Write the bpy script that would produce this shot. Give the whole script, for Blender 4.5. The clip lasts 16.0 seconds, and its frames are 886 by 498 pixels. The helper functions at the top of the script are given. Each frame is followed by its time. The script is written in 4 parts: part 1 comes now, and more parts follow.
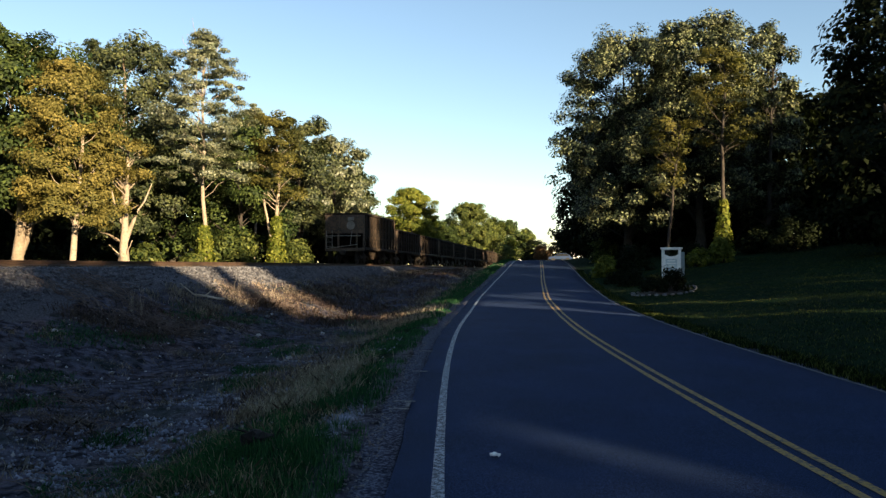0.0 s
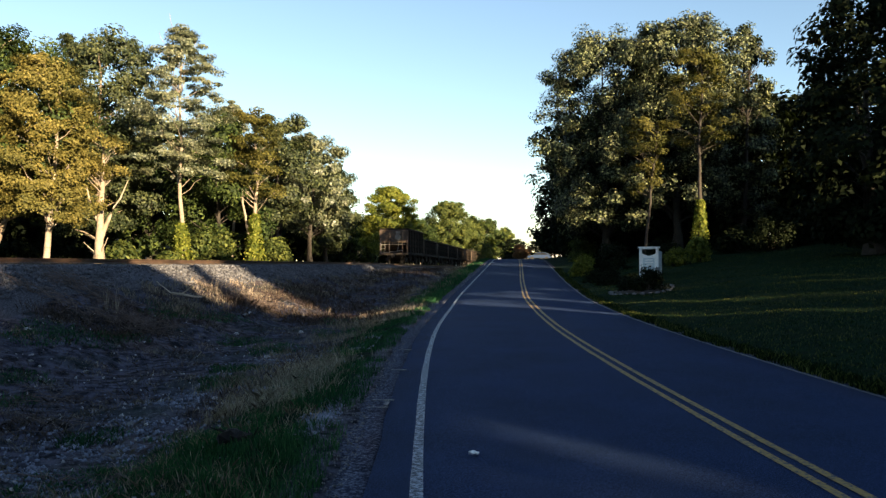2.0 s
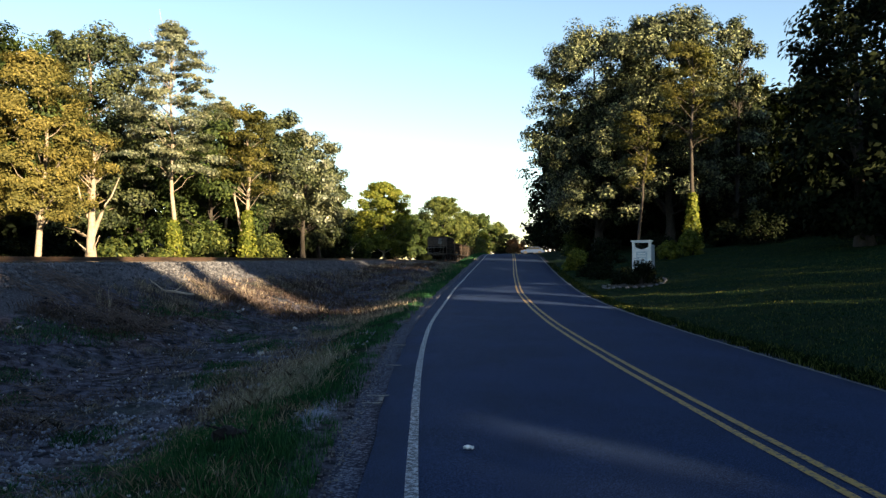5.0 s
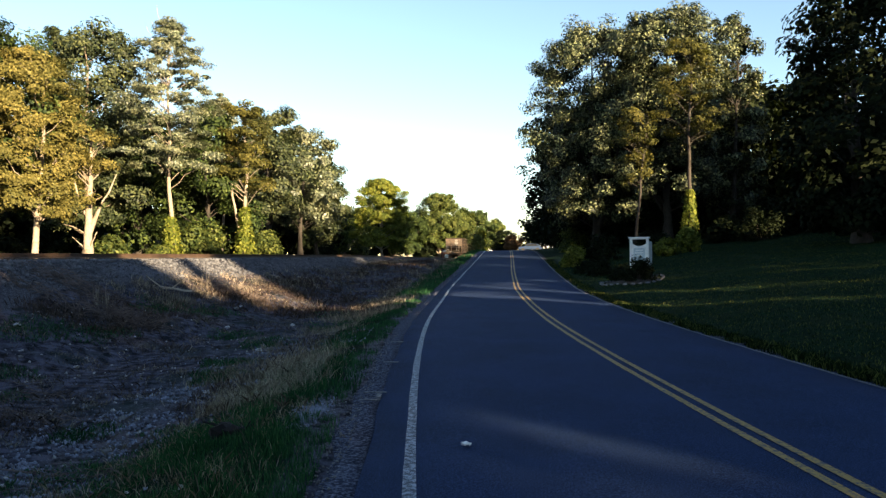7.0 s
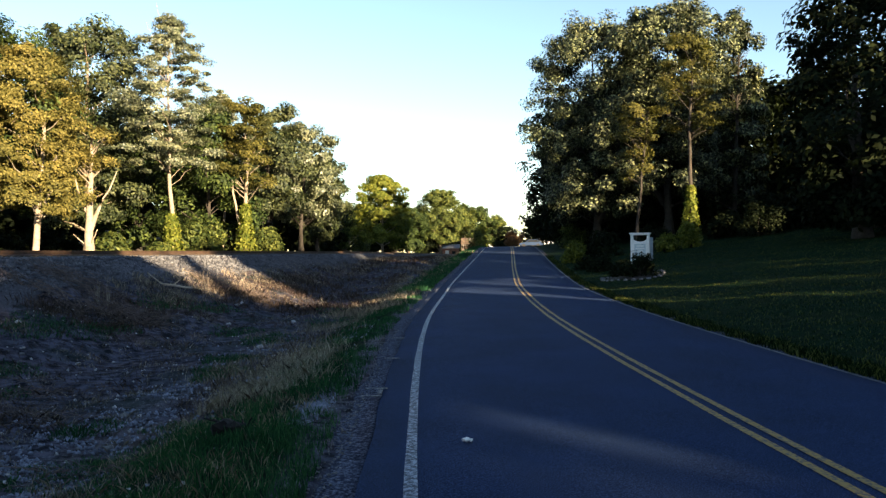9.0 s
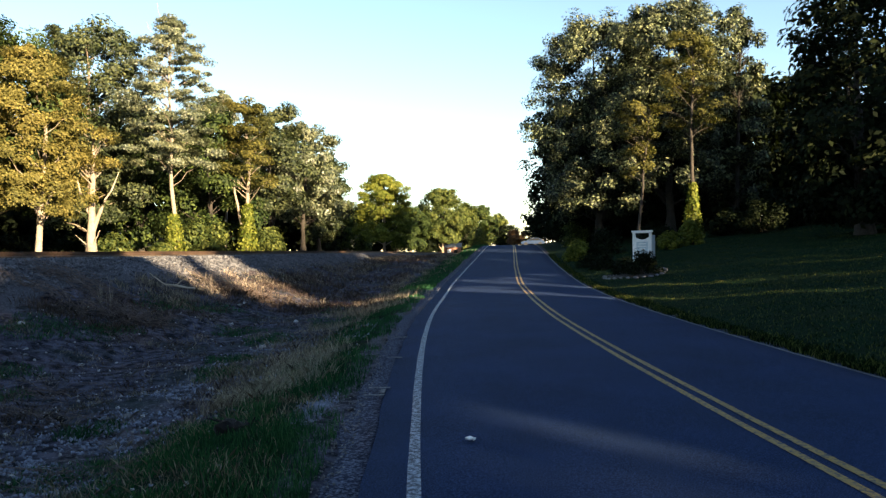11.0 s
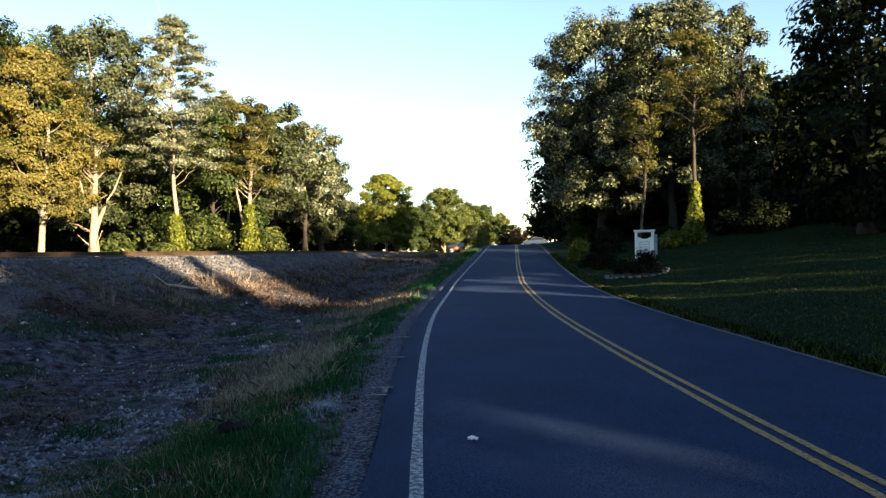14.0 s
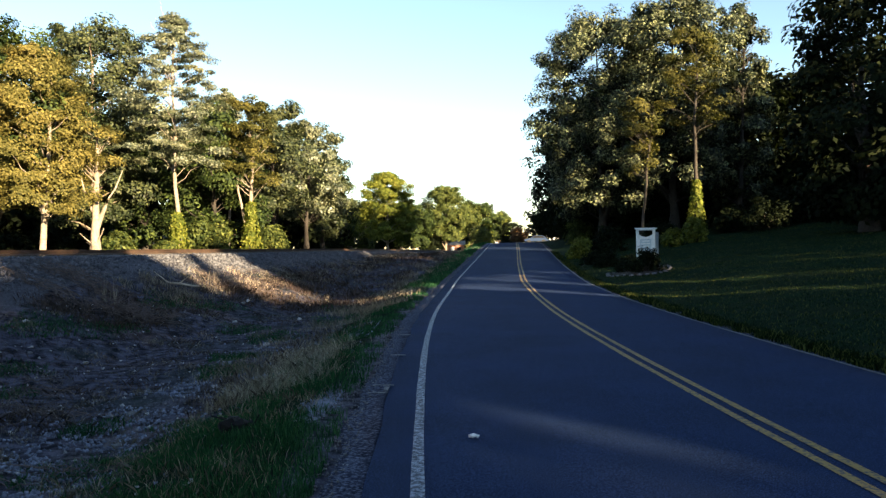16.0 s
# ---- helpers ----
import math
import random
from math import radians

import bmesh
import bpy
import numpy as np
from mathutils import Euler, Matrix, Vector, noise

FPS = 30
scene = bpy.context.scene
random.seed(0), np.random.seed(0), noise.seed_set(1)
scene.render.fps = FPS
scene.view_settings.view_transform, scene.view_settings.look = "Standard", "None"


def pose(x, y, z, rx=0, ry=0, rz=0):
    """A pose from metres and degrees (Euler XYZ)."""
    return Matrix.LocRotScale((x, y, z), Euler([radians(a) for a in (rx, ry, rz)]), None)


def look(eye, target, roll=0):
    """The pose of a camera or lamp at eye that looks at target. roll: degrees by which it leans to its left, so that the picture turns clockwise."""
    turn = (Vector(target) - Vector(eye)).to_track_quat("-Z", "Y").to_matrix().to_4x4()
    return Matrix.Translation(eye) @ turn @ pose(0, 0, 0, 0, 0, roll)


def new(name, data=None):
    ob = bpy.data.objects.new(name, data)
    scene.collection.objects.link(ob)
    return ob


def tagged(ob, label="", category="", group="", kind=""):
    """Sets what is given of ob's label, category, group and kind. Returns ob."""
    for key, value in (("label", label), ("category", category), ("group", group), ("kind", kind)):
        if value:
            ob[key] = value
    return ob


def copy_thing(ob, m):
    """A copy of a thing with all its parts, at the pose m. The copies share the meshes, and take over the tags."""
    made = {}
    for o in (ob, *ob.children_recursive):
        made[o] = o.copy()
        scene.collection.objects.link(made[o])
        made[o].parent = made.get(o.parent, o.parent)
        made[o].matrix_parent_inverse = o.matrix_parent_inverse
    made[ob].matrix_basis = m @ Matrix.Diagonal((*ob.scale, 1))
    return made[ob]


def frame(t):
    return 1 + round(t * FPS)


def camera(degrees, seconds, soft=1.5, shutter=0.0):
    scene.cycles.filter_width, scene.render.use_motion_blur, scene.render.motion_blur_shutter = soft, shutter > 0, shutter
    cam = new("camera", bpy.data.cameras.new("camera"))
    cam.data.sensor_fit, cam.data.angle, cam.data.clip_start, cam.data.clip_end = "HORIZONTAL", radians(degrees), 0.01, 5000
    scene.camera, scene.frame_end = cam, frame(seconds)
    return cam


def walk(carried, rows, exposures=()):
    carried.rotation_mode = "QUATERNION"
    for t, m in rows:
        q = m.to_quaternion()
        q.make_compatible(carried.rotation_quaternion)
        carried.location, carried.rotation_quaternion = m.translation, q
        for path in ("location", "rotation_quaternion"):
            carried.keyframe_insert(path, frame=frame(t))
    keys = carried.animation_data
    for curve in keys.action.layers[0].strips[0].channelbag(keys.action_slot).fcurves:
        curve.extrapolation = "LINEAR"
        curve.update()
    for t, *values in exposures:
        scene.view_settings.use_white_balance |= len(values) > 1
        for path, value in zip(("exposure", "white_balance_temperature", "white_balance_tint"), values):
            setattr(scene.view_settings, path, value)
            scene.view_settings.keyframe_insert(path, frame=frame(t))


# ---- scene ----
# The camera is held by hand at the road's edge: it stays on its spot and turns a little.
cam = camera(62, 16.0, soft=1.4)
EYE = (0.0, 0.0, 1.55)
PATH = [
    (0, 91.296, 0.000, 10.166),
    (0.5, 91.247, -0.133, 9.528),
    (1, 91.236, -0.156, 9.037),
    (1.5, 91.234, -0.177, 8.723),
    (2, 91.187, -0.139, 8.559),
    (2.5, 91.118, -0.072, 8.468),
    (3, 91.023, 0.055, 8.373),
    (3.5, 90.940, 0.170, 8.300),
    (4, 90.872, 0.263, 8.220),
    (6.5, 90.680, 0.297, 7.863),
    (7, 90.556, 0.323, 7.865),
    (7.5, 90.395, 0.283, 7.872),
    (8, 90.300, 0.352, 7.884),
    (8.5, 90.280, 0.413, 7.892),
    (9, 90.262, 0.462, 7.925),
    (11.5, 90.180, 0.873, 8.122),
    (12, 90.201, 0.929, 8.154),
    (12.5, 90.226, 0.908, 8.178),
    (13, 90.235, 0.902, 8.185),
    (13.5, 90.206, 0.918, 8.228),
    (14, 90.159, 0.888, 8.245),
    (14.5, 90.106, 0.911, 8.271),
    (15, 90.064, 0.872, 8.292),
    (15.5, 90.012, 0.894, 8.311),
    (16, 90.002, 0.876, 8.339),
]
walk(cam, [(t, pose(*EYE, rx, ry, rz)) for t, rx, ry, rz in PATH],
     exposures=[(0.0, 2.18, 6500, 10), (1.0, 2.28, 6500, 10), (4.0, 2.50, 6500, 10), (9.0, 2.72, 6450, 10), (16.0, 2.78, 6450, 10)])

# ---- light: a low evening sun from beyond the lawn, and a clear sky ----
SUN_ELEV, SUN_DIR = 12.0, Vector((0.722, -0.692))
world = bpy.data.worlds.new("sky")
scene.world = world
world.use_nodes = True
wn = world.node_tree.nodes
sky = wn.new("ShaderNodeTexSky")
sky.sky_type = "NISHITA"
sky.sun_disc = False
sky.sun_elevation = radians(SUN_ELEV)
sky.sun_rotation = math.atan2(SUN_DIR.x, SUN_DIR.y)
sky.air_density, sky.dust_density, sky.ozone_density = 1.0, 0.2, 1.35
wn["Background"].inputs["Strength"].default_value = 0.051
world.node_tree.links.new(sky.outputs[0], wn["Background"].inputs[0])
sun_data = bpy.data.lights.new("sun", "SUN")
sun_data.energy, sun_data.angle, sun_data.color = 5.0, radians(0.6), (1.0, 0.77, 0.46)
sun = new("sun", sun_data)
d = Vector((SUN_DIR.x, SUN_DIR.y, math.tan(radians(SUN_ELEV)) * SUN_DIR.length))
sun.matrix_world = look((60, -30, 40), Vector((60, -30, 40)) - d)


# ---- materials ----
def material(name, rough=0.8, metal=0.0, spec=0.4):
    m = bpy.data.materials.new(name)
    m.use_nodes = True
    b = m.node_tree.nodes["Principled BSDF"]
    b.inputs["Roughness"].default_value, b.inputs["Metallic"].default_value = rough, metal
    b.inputs["Specular IOR Level"].default_value = spec
    return m, m.node_tree, b


def node(nt, kind, **values):
    n = nt.nodes.new("ShaderNode" + kind)
    for key, v in values.items():
        n.inputs[key].default_value = v
    return n


def noise_tex(nt, scale, detail=4.0, rough=0.6, space="Object"):
    c = nt.nodes.new("ShaderNodeTexCoord")
    n = node(nt, "TexNoise", Scale=scale, Detail=detail, Roughness=rough)
    nt.links.new(c.outputs[space], n.inputs["Vector"])
    return n.outputs["Fac"]


def ramp(nt, fac, *stops):
    r = nt.nodes.new("ShaderNodeValToRGB")
    while len(r.color_ramp.elements) < len(stops):
        r.color_ramp.elements.new(0.5)
    for e, (p, c) in zip(r.color_ramp.elements, stops):
        e.position, e.color = p, (*c, 1)
    nt.links.new(fac, r.inputs[0])
    return r.outputs[0]


def mix(nt, fac, a, b, how="MIX"):
    m = nt.nodes.new("ShaderNodeMix")
    m.data_type, m.blend_type = "RGBA", how
    for sock, v in ((m.inputs[0], fac), (m.inputs[6], a), (m.inputs[7], b)):
        if isinstance(v, (int, float)):
            sock.default_value = v
        elif isinstance(v, tuple):
            sock.default_value = (*v, 1)
        else:
            nt.links.new(v, sock)
    return m.outputs[2]


def bump(nt, b, height, strength=0.3, dist=0.02):
    n = node(nt, "Bump", Strength=strength, Distance=dist)
    nt.links.new(height, n.inputs["Height"])
    nt.links.new(n.outputs[0], b.inputs["Normal"])


def mottled(name, c1, c2, c3=None, scale=3.0, fine=40.0, rough=0.8, metal=0.0, bumps=0.3, dist=0.01, spec=0.4, per_object=0.0):
    """Two colours in patches, a finer grain and a relief; per_object varies the brightness from piece to piece."""
    m, nt, b = material(name, rough, metal, spec)
    big = ramp(nt, noise_tex(nt, scale), (0.35, c1), (0.65, c2))
    g = noise_tex(nt, fine, 3.0, 0.7)
    col = mix(nt, ramp(nt, g, (0.45, (0, 0, 0)), (0.7, (0.8, 0.8, 0.8))), big, c3 or tuple(x * 0.55 for x in c1))
    if per_object:
        info = nt.nodes.new("ShaderNodeObjectInfo")
        r = ramp(nt, info.outputs["Random"], (0.0, (1 - per_object,) * 3), (1.0, (1.0, 1.0, 1.0)))
        col = mix(nt, 1.0, col, r, "MULTIPLY")
    nt.links.new(col, b.inputs["Base Color"])
    if bumps:
        bump(nt, b, g, bumps, dist)
    return m


def foliage(name, dark, light, trans=0.35, rough=0.6, spec=0.12, skew=0.42):
    """Leaves: each its own green, letting some light through."""
    m, nt, b = material(name, rough, 0.0, spec)
    geo = nt.nodes.new("ShaderNodeNewGeometry")
    mid = tuple(a + (c - a) * skew for a, c in zip(dark, light))
    leaf = ramp(nt, geo.outputs["Random Per Island"], (0.0, dark), (0.6, mid), (1.0, light))
    patch = ramp(nt, noise_tex(nt, 0.5, 3.0), (0.35, (0.7, 0.75, 0.7)), (0.65, (1.15, 1.05, 0.9)))
    col = mix(nt, 1.0, leaf, patch, "MULTIPLY")
    nt.links.new(col, b.inputs["Base Color"])
    t = nt.nodes.new("ShaderNodeBsdfTranslucent")
    nt.links.new(mix(nt, 1.0, col, (1.2, 1.3, 0.6), "MULTIPLY"), t.inputs["Color"])
    s = node(nt, "MixShader", Fac=trans)
    nt.links.new(b.outputs[0], s.inputs[1])
    nt.links.new(t.outputs[0], s.inputs[2])
    nt.links.new(s.outputs[0], nt.nodes["Material Output"].inputs[0])
    return m


# near-black: the deep shade of wood and undergrowth is put into this green
LEAF_SHADED = foliage("leaf_shaded_green", (0.004, 0.007, 0.004), (0.016, 0.022, 0.010), 0.15, 0.7, 0.04)
LEAF_MID = foliage("leaf_mid_green", (0.016, 0.030, 0.010), (0.130, 0.150, 0.042), 0.25, skew=0.40)
LEAF_BLUE = foliage("leaf_blue_green", (0.010, 0.018, 0.010), (0.090, 0.105, 0.048), 0.2, 0.55, 0.2, 0.35)
LEAF_SILVER = foliage("leaf_silver_green", (0.030, 0.042, 0.026), (0.200, 0.215, 0.140), 0.2, 0.45, 0.5)
LEAF_DEEP = foliage("leaf_deep_green", (0.008, 0.018, 0.007), (0.070, 0.096, 0.028), 0.2, 0.6, 0.1, 0.35)
LEAF_OLIVE = foliage("leaf_olive", (0.020, 0.023, 0.007), (0.125, 0.118, 0.034), 0.25, 0.6, 0.1, 0.4)
# few pale leaves among near-black ones: sun glints and shade set in colour
LEAF_OAK = foliage("leaf_oak_glint_shade", (0.004, 0.009, 0.005), (0.215, 0.240, 0.140), 0.12, 0.5, 0.15, 0.10)
LEAF_BRIGHT = foliage("leaf_yellow_green", (0.046, 0.068, 0.010), (0.225, 0.235, 0.048), 0.35)
LEAF_GOLD = foliage("leaf_golden_olive", (0.052, 0.051, 0.013), (0.188, 0.162, 0.054), 0.22)
LEAF_RUST = foliage("leaf_rust", (0.085, 0.046, 0.026), (0.16, 0.092, 0.045), 0.25)
# bluish: the verge's open shade is mixed into this green
GRASS_GREEN = foliage("grass_green", (0.006, 0.036, 0.022), (0.056, 0.165, 0.078), 0.3, 0.7, 0.06)
WEED_BROWN = foliage("weed_red_brown", (0.026, 0.020, 0.022), (0.145, 0.108, 0.104), 0.2, 0.85, 0.03)
# shade on the lawn is put into its mostly near-black blades
GRASS_LAWN_SHADED = foliage("grass_lawn_shaded", (0.002, 0.012, 0.006), (0.130, 0.150, 0.052), 0.25, 0.8, 0.03, 0.09)
GRASS_PALE = foliage("grass_pale_straw", (0.20, 0.178, 0.170), (0.56, 0.50, 0.46), 0.2, 0.8, 0.04)
GRASS_DRY = foliage("grass_dry", (0.090, 0.079, 0.078), (0.40, 0.345, 0.32), 0.2, 0.8, 0.04)
BARK = mottled("bark_grey_brown", (0.16, 0.12, 0.085), (0.24, 0.19, 0.14), scale=2.0, fine=14.0, rough=0.9, bumps=0.8, dist=0.03)
BARK_PALE = mottled("bark_pale", (0.20, 0.16, 0.12), (0.30, 0.245, 0.19), (0.09, 0.07, 0.05), scale=2.0, fine=12.0, rough=0.9, bumps=0.7, dist=0.03)
BARK_DARK = mottled("bark_dark", (0.022, 0.018, 0.015), (0.05, 0.04, 0.032), scale=2.0, fine=14.0, rough=0.9, bumps=0.8, dist=0.03)
# darkness and blue of the evening shade are put into both asphalt colours
ASPHALT_SHADED = mottled("asphalt", (0.0034, 0.0086, 0.0290), (0.0068, 0.0160, 0.0520), (0.044, 0.079, 0.174), scale=0.7, fine=90.0, rough=0.9, bumps=0.5, dist=0.006, spec=0.08)
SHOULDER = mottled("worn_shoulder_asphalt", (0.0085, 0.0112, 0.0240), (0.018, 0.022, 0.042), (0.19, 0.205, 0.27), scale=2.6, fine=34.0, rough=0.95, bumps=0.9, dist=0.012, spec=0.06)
# ballast grey carries a blue cast that stands in for skylit shade
STONE = mottled("ballast_stone", (0.042, 0.043, 0.052), (0.150, 0.150, 0.168), scale=3.0, fine=20.0, rough=0.9)
STONE_PALE = mottled("pale_limestone", (0.070, 0.067, 0.069), (0.21, 0.205, 0.205), scale=5.0, fine=25.0, rough=0.9)
RAIL_STEEL = mottled("rusty_rail_steel", (0.07, 0.045, 0.035), (0.12, 0.075, 0.05), scale=2.0, fine=30.0, rough=0.6, metal=0.5)
TIE_WOOD = mottled("creosoted_tie_wood", (0.05, 0.04, 0.035), (0.09, 0.075, 0.06), scale=3.0, fine=25.0, rough=0.9)


def paint_line(name, colour, worn):
    """Worn road paint: the asphalt shows through where it has flaked."""
    m, nt, b = material(name, 0.7)
    n = ramp(nt, noise_tex(nt, 22.0, 5.0, 0.75), (worn, (0.0, 0.0, 0.0)), (worn + 0.12, (1.0, 1.0, 1.0)))
    nt.links.new(mix(nt, n, (0.030, 0.036, 0.055), colour), b.inputs["Base Color"])
    return m


LINE_WHITE = paint_line("worn_white_line_paint", (0.25, 0.28, 0.34), 0.455)
LINE_YELLOW = paint_line("worn_yellow_line_paint", (0.30, 0.185, 0.042), 0.40)
LINE_FAINT = paint_line("faint_edge_line_paint", (0.15, 0.145, 0.145), 0.47)
WHITE_PAINT = mottled("white_painted_wood", (0.72, 0.72, 0.70), (0.82, 0.82, 0.80), (0.62, 0.62, 0.60), scale=2.0, fine=18.0, rough=0.55, bumps=0.1)
PANEL_PAINT = mottled("pale_blue_sign_panel", (0.48, 0.56, 0.60), (0.56, 0.63, 0.66), scale=2.0, fine=18.0, rough=0.5, bumps=0.1)
CAR_BLACK = mottled("sooty_black_car_paint", (0.008, 0.0072, 0.007), (0.023, 0.018, 0.015), (0.085, 0.056, 0.038), scale=0.9, fine=6.0, rough=0.75, bumps=0.2, spec=0.1, per_object=0.3)
# lighter than the sides: sunlight on the car ends is put into this paint
CAR_END = mottled("rusty_sunlit_car_end_paint", (0.034, 0.027, 0.022), (0.085, 0.064, 0.048), (0.15, 0.088, 0.05), scale=1.1, fine=7.0, rough=0.7, bumps=0.2)
IRON = mottled("grimy_iron", (0.03, 0.026, 0.024), (0.06, 0.05, 0.042), scale=2.0, fine=20.0, rough=0.7, metal=0.3)
GRAB_PAINT = mottled("pale_worn_grab_iron", (0.17, 0.155, 0.135), (0.25, 0.23, 0.20), scale=3.0, fine=20.0, rough=0.6)
PAPER = mottled("white_litter_paper", (0.82, 0.82, 0.80), (0.88, 0.88, 0.86), scale=8.0, fine=60.0, rough=0.7, bumps=0.2)
CHARRED = mottled("rotten_black_wood", (0.006, 0.005, 0.005), (0.016, 0.012, 0.010), scale=6.0, fine=30.0, rough=0.95)
# blue of the ditch's shade is mixed into this gravel
GRAVEL_BLUE = mottled("blue_grey_gravel", (0.07, 0.08, 0.112), (0.28, 0.31, 0.395), scale=5.0, fine=25.0, rough=0.9)
CHIP_WHITE = mottled("white_stone_chip", (0.26, 0.25, 0.245), (0.50, 0.49, 0.48), scale=6.0, fine=30.0, rough=0.9)
DEAD_WOOD = mottled("dead_wood", (0.36, 0.29, 0.21), (0.48, 0.40, 0.30), scale=4.0, fine=30.0, rough=0.9)
GLASS_DARK = material("dark_window_glass", 0.08, 0.0, 0.5)
GLASS_DARK[2].inputs["Base Color"].default_value = (0.02, 0.022, 0.025, 1)
GLASS_DARK = GLASS_DARK[0]
RUBBER = mottled("tyre_rubber", (0.02, 0.02, 0.02), (0.035, 0.035, 0.035), scale=5.0, fine=40.0, rough=0.85)
ROOFING = mottled("grey_roof_shingle", (0.12, 0.115, 0.11), (0.19, 0.18, 0.17), scale=1.5, fine=12.0, rough=0.9)
SIDING = mottled("white_house_siding", (0.66, 0.66, 0.63), (0.76, 0.76, 0.73), scale=1.0, fine=9.0, rough=0.7, bumps=0.1)


def ground_material():
    m, nt, b = material("ground_cover", 0.95, 0.0, 0.04)
    at = nt.nodes.new("ShaderNodeAttribute")
    at.attribute_name = "cover"
    sep = nt.nodes.new("ShaderNodeSeparateColor")
    nt.links.new(at.outputs["Color"], sep.inputs[0])
    fine, mid, big = noise_tex(nt, 30.0, 4.0, 0.7), noise_tex(nt, 4.0, 5.0, 0.65), noise_tex(nt, 0.7, 4.0, 0.6)
    # soil made dark and bluish: the ditch's shade is in its colour
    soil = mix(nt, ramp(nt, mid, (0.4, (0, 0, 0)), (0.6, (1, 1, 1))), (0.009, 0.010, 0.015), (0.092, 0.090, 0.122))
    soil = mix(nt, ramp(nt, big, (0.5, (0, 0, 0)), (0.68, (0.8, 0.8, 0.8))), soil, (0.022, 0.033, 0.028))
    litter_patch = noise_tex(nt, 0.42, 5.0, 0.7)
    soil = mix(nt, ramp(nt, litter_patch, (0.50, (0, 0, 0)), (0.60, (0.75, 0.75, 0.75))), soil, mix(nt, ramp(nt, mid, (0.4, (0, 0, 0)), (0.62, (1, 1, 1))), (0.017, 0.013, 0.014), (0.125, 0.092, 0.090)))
    # turf kept near-black: its colour holds the lawn's shade as well
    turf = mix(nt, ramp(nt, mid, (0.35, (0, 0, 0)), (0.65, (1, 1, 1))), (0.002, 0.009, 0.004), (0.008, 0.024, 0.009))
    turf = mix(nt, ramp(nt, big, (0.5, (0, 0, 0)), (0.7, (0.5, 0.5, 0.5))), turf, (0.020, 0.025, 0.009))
    rock = ramp(nt, fine, (0.3, (0.017, 0.017, 0.021)), (0.5, (0.064, 0.062, 0.072)), (0.7, (0.18, 0.175, 0.190)))
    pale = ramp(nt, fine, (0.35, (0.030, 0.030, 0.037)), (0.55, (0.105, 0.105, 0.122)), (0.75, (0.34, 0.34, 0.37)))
    edge = mix(nt, 0.5, fine, mid)

    def cover(part_of, below, above):
        s = nt.nodes.new("ShaderNodeMath")
        s.operation = "MULTIPLY_ADD"
        nt.links.new(edge, s.inputs[0])
        s.inputs[1].default_value = 0.9
        nt.links.new(sep.outputs[part_of], s.inputs[2])
        return mix(nt, ramp(nt, s.outputs[0], (0.80, (0, 0, 0)), (1.0, (1, 1, 1))), below, above)

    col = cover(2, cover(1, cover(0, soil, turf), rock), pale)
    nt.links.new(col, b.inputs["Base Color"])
    bump(nt, b, fine, 0.9, 0.04)
    return m


GROUND = ground_material()


# ---- building helpers ----
def mesh_object(name, verts, faces, mat, parent=None, label="", smooth=False):
    me = bpy.data.meshes.new(name)
    me.from_pydata(verts, [], faces)
    me.materials.append(mat)
    if smooth:
        me.shade_smooth()
    ob = new(name, me)
    ob.parent = parent
    return tagged(ob, label) if label else ob


def part(name, bm, mat, parent=None, label="", smooth=False):
    """Links a bmesh as one mesh object under a thing or a part."""
    me = bpy.data.meshes.new(name)
    bm.to_mesh(me)
    bm.free()
    me.materials.append(mat)
    if smooth:
        me.shade_smooth()
    ob = new(name, me)
    ob.parent = parent
    return tagged(ob, label) if label else ob


def thing(name, label, category, m=None, group="", kind=""):
    ob = new(name)
    ob.empty_display_size = 0.3
    if m is not None:
        ob.matrix_world = m
    return tagged(ob, label, category, group, kind)


def box(bm, x0, x1, y0, y1, z0, z1, bevel=0.0):
    r = bmesh.ops.create_cube(bm, size=1.0)
    for v in r["verts"]:
        v.co = Vector(((x0 + x1) / 2 + v.co.x * (x1 - x0), (y0 + y1) / 2 + v.co.y * (y1 - y0), (z0 + z1) / 2 + v.co.z * (z1 - z0)))
    if bevel:
        es = {e for v in r["verts"] for e in v.link_edges}
        bmesh.ops.bevel(bm, geom=list(es), offset=bevel, segments=1, affect="EDGES")
    return bm


def a_box(*args, **kw):
    return box(bmesh.new(), *args, **kw)


def rod(bm, a, b, r0, r1=None, sides=6):
    a, b = Vector(a), Vector(b)
    q = (b - a).to_track_quat("Z", "Y").to_matrix().to_4x4()
    bmesh.ops.create_cone(bm, cap_ends=True, segments=sides, radius1=r0, radius2=r0 if r1 is None else r1,
                          depth=(b - a).length, matrix=Matrix.Translation((a + b) / 2) @ q)
    return bm


def fast_mesh(name, verts, corners, mat):
    """A mesh of equal polygons from arrays."""
    me = bpy.data.meshes.new(name)
    n, k = corners.shape
    me.vertices.add(len(verts))
    me.vertices.foreach_set("co", np.asarray(verts, np.float32).ravel())
    me.loops.add(n * k)
    me.loops.foreach_set("vertex_index", corners.astype(np.int32).ravel())
    me.polygons.add(n)
    me.polygons.foreach_set("loop_start", np.arange(0, n * k, k, dtype=np.int32))
    me.materials.append(mat)
    me.update(calc_edges=True)
    return me


def unit(v):
    return v / np.maximum(np.linalg.norm(v, axis=1, keepdims=True), 1e-6)


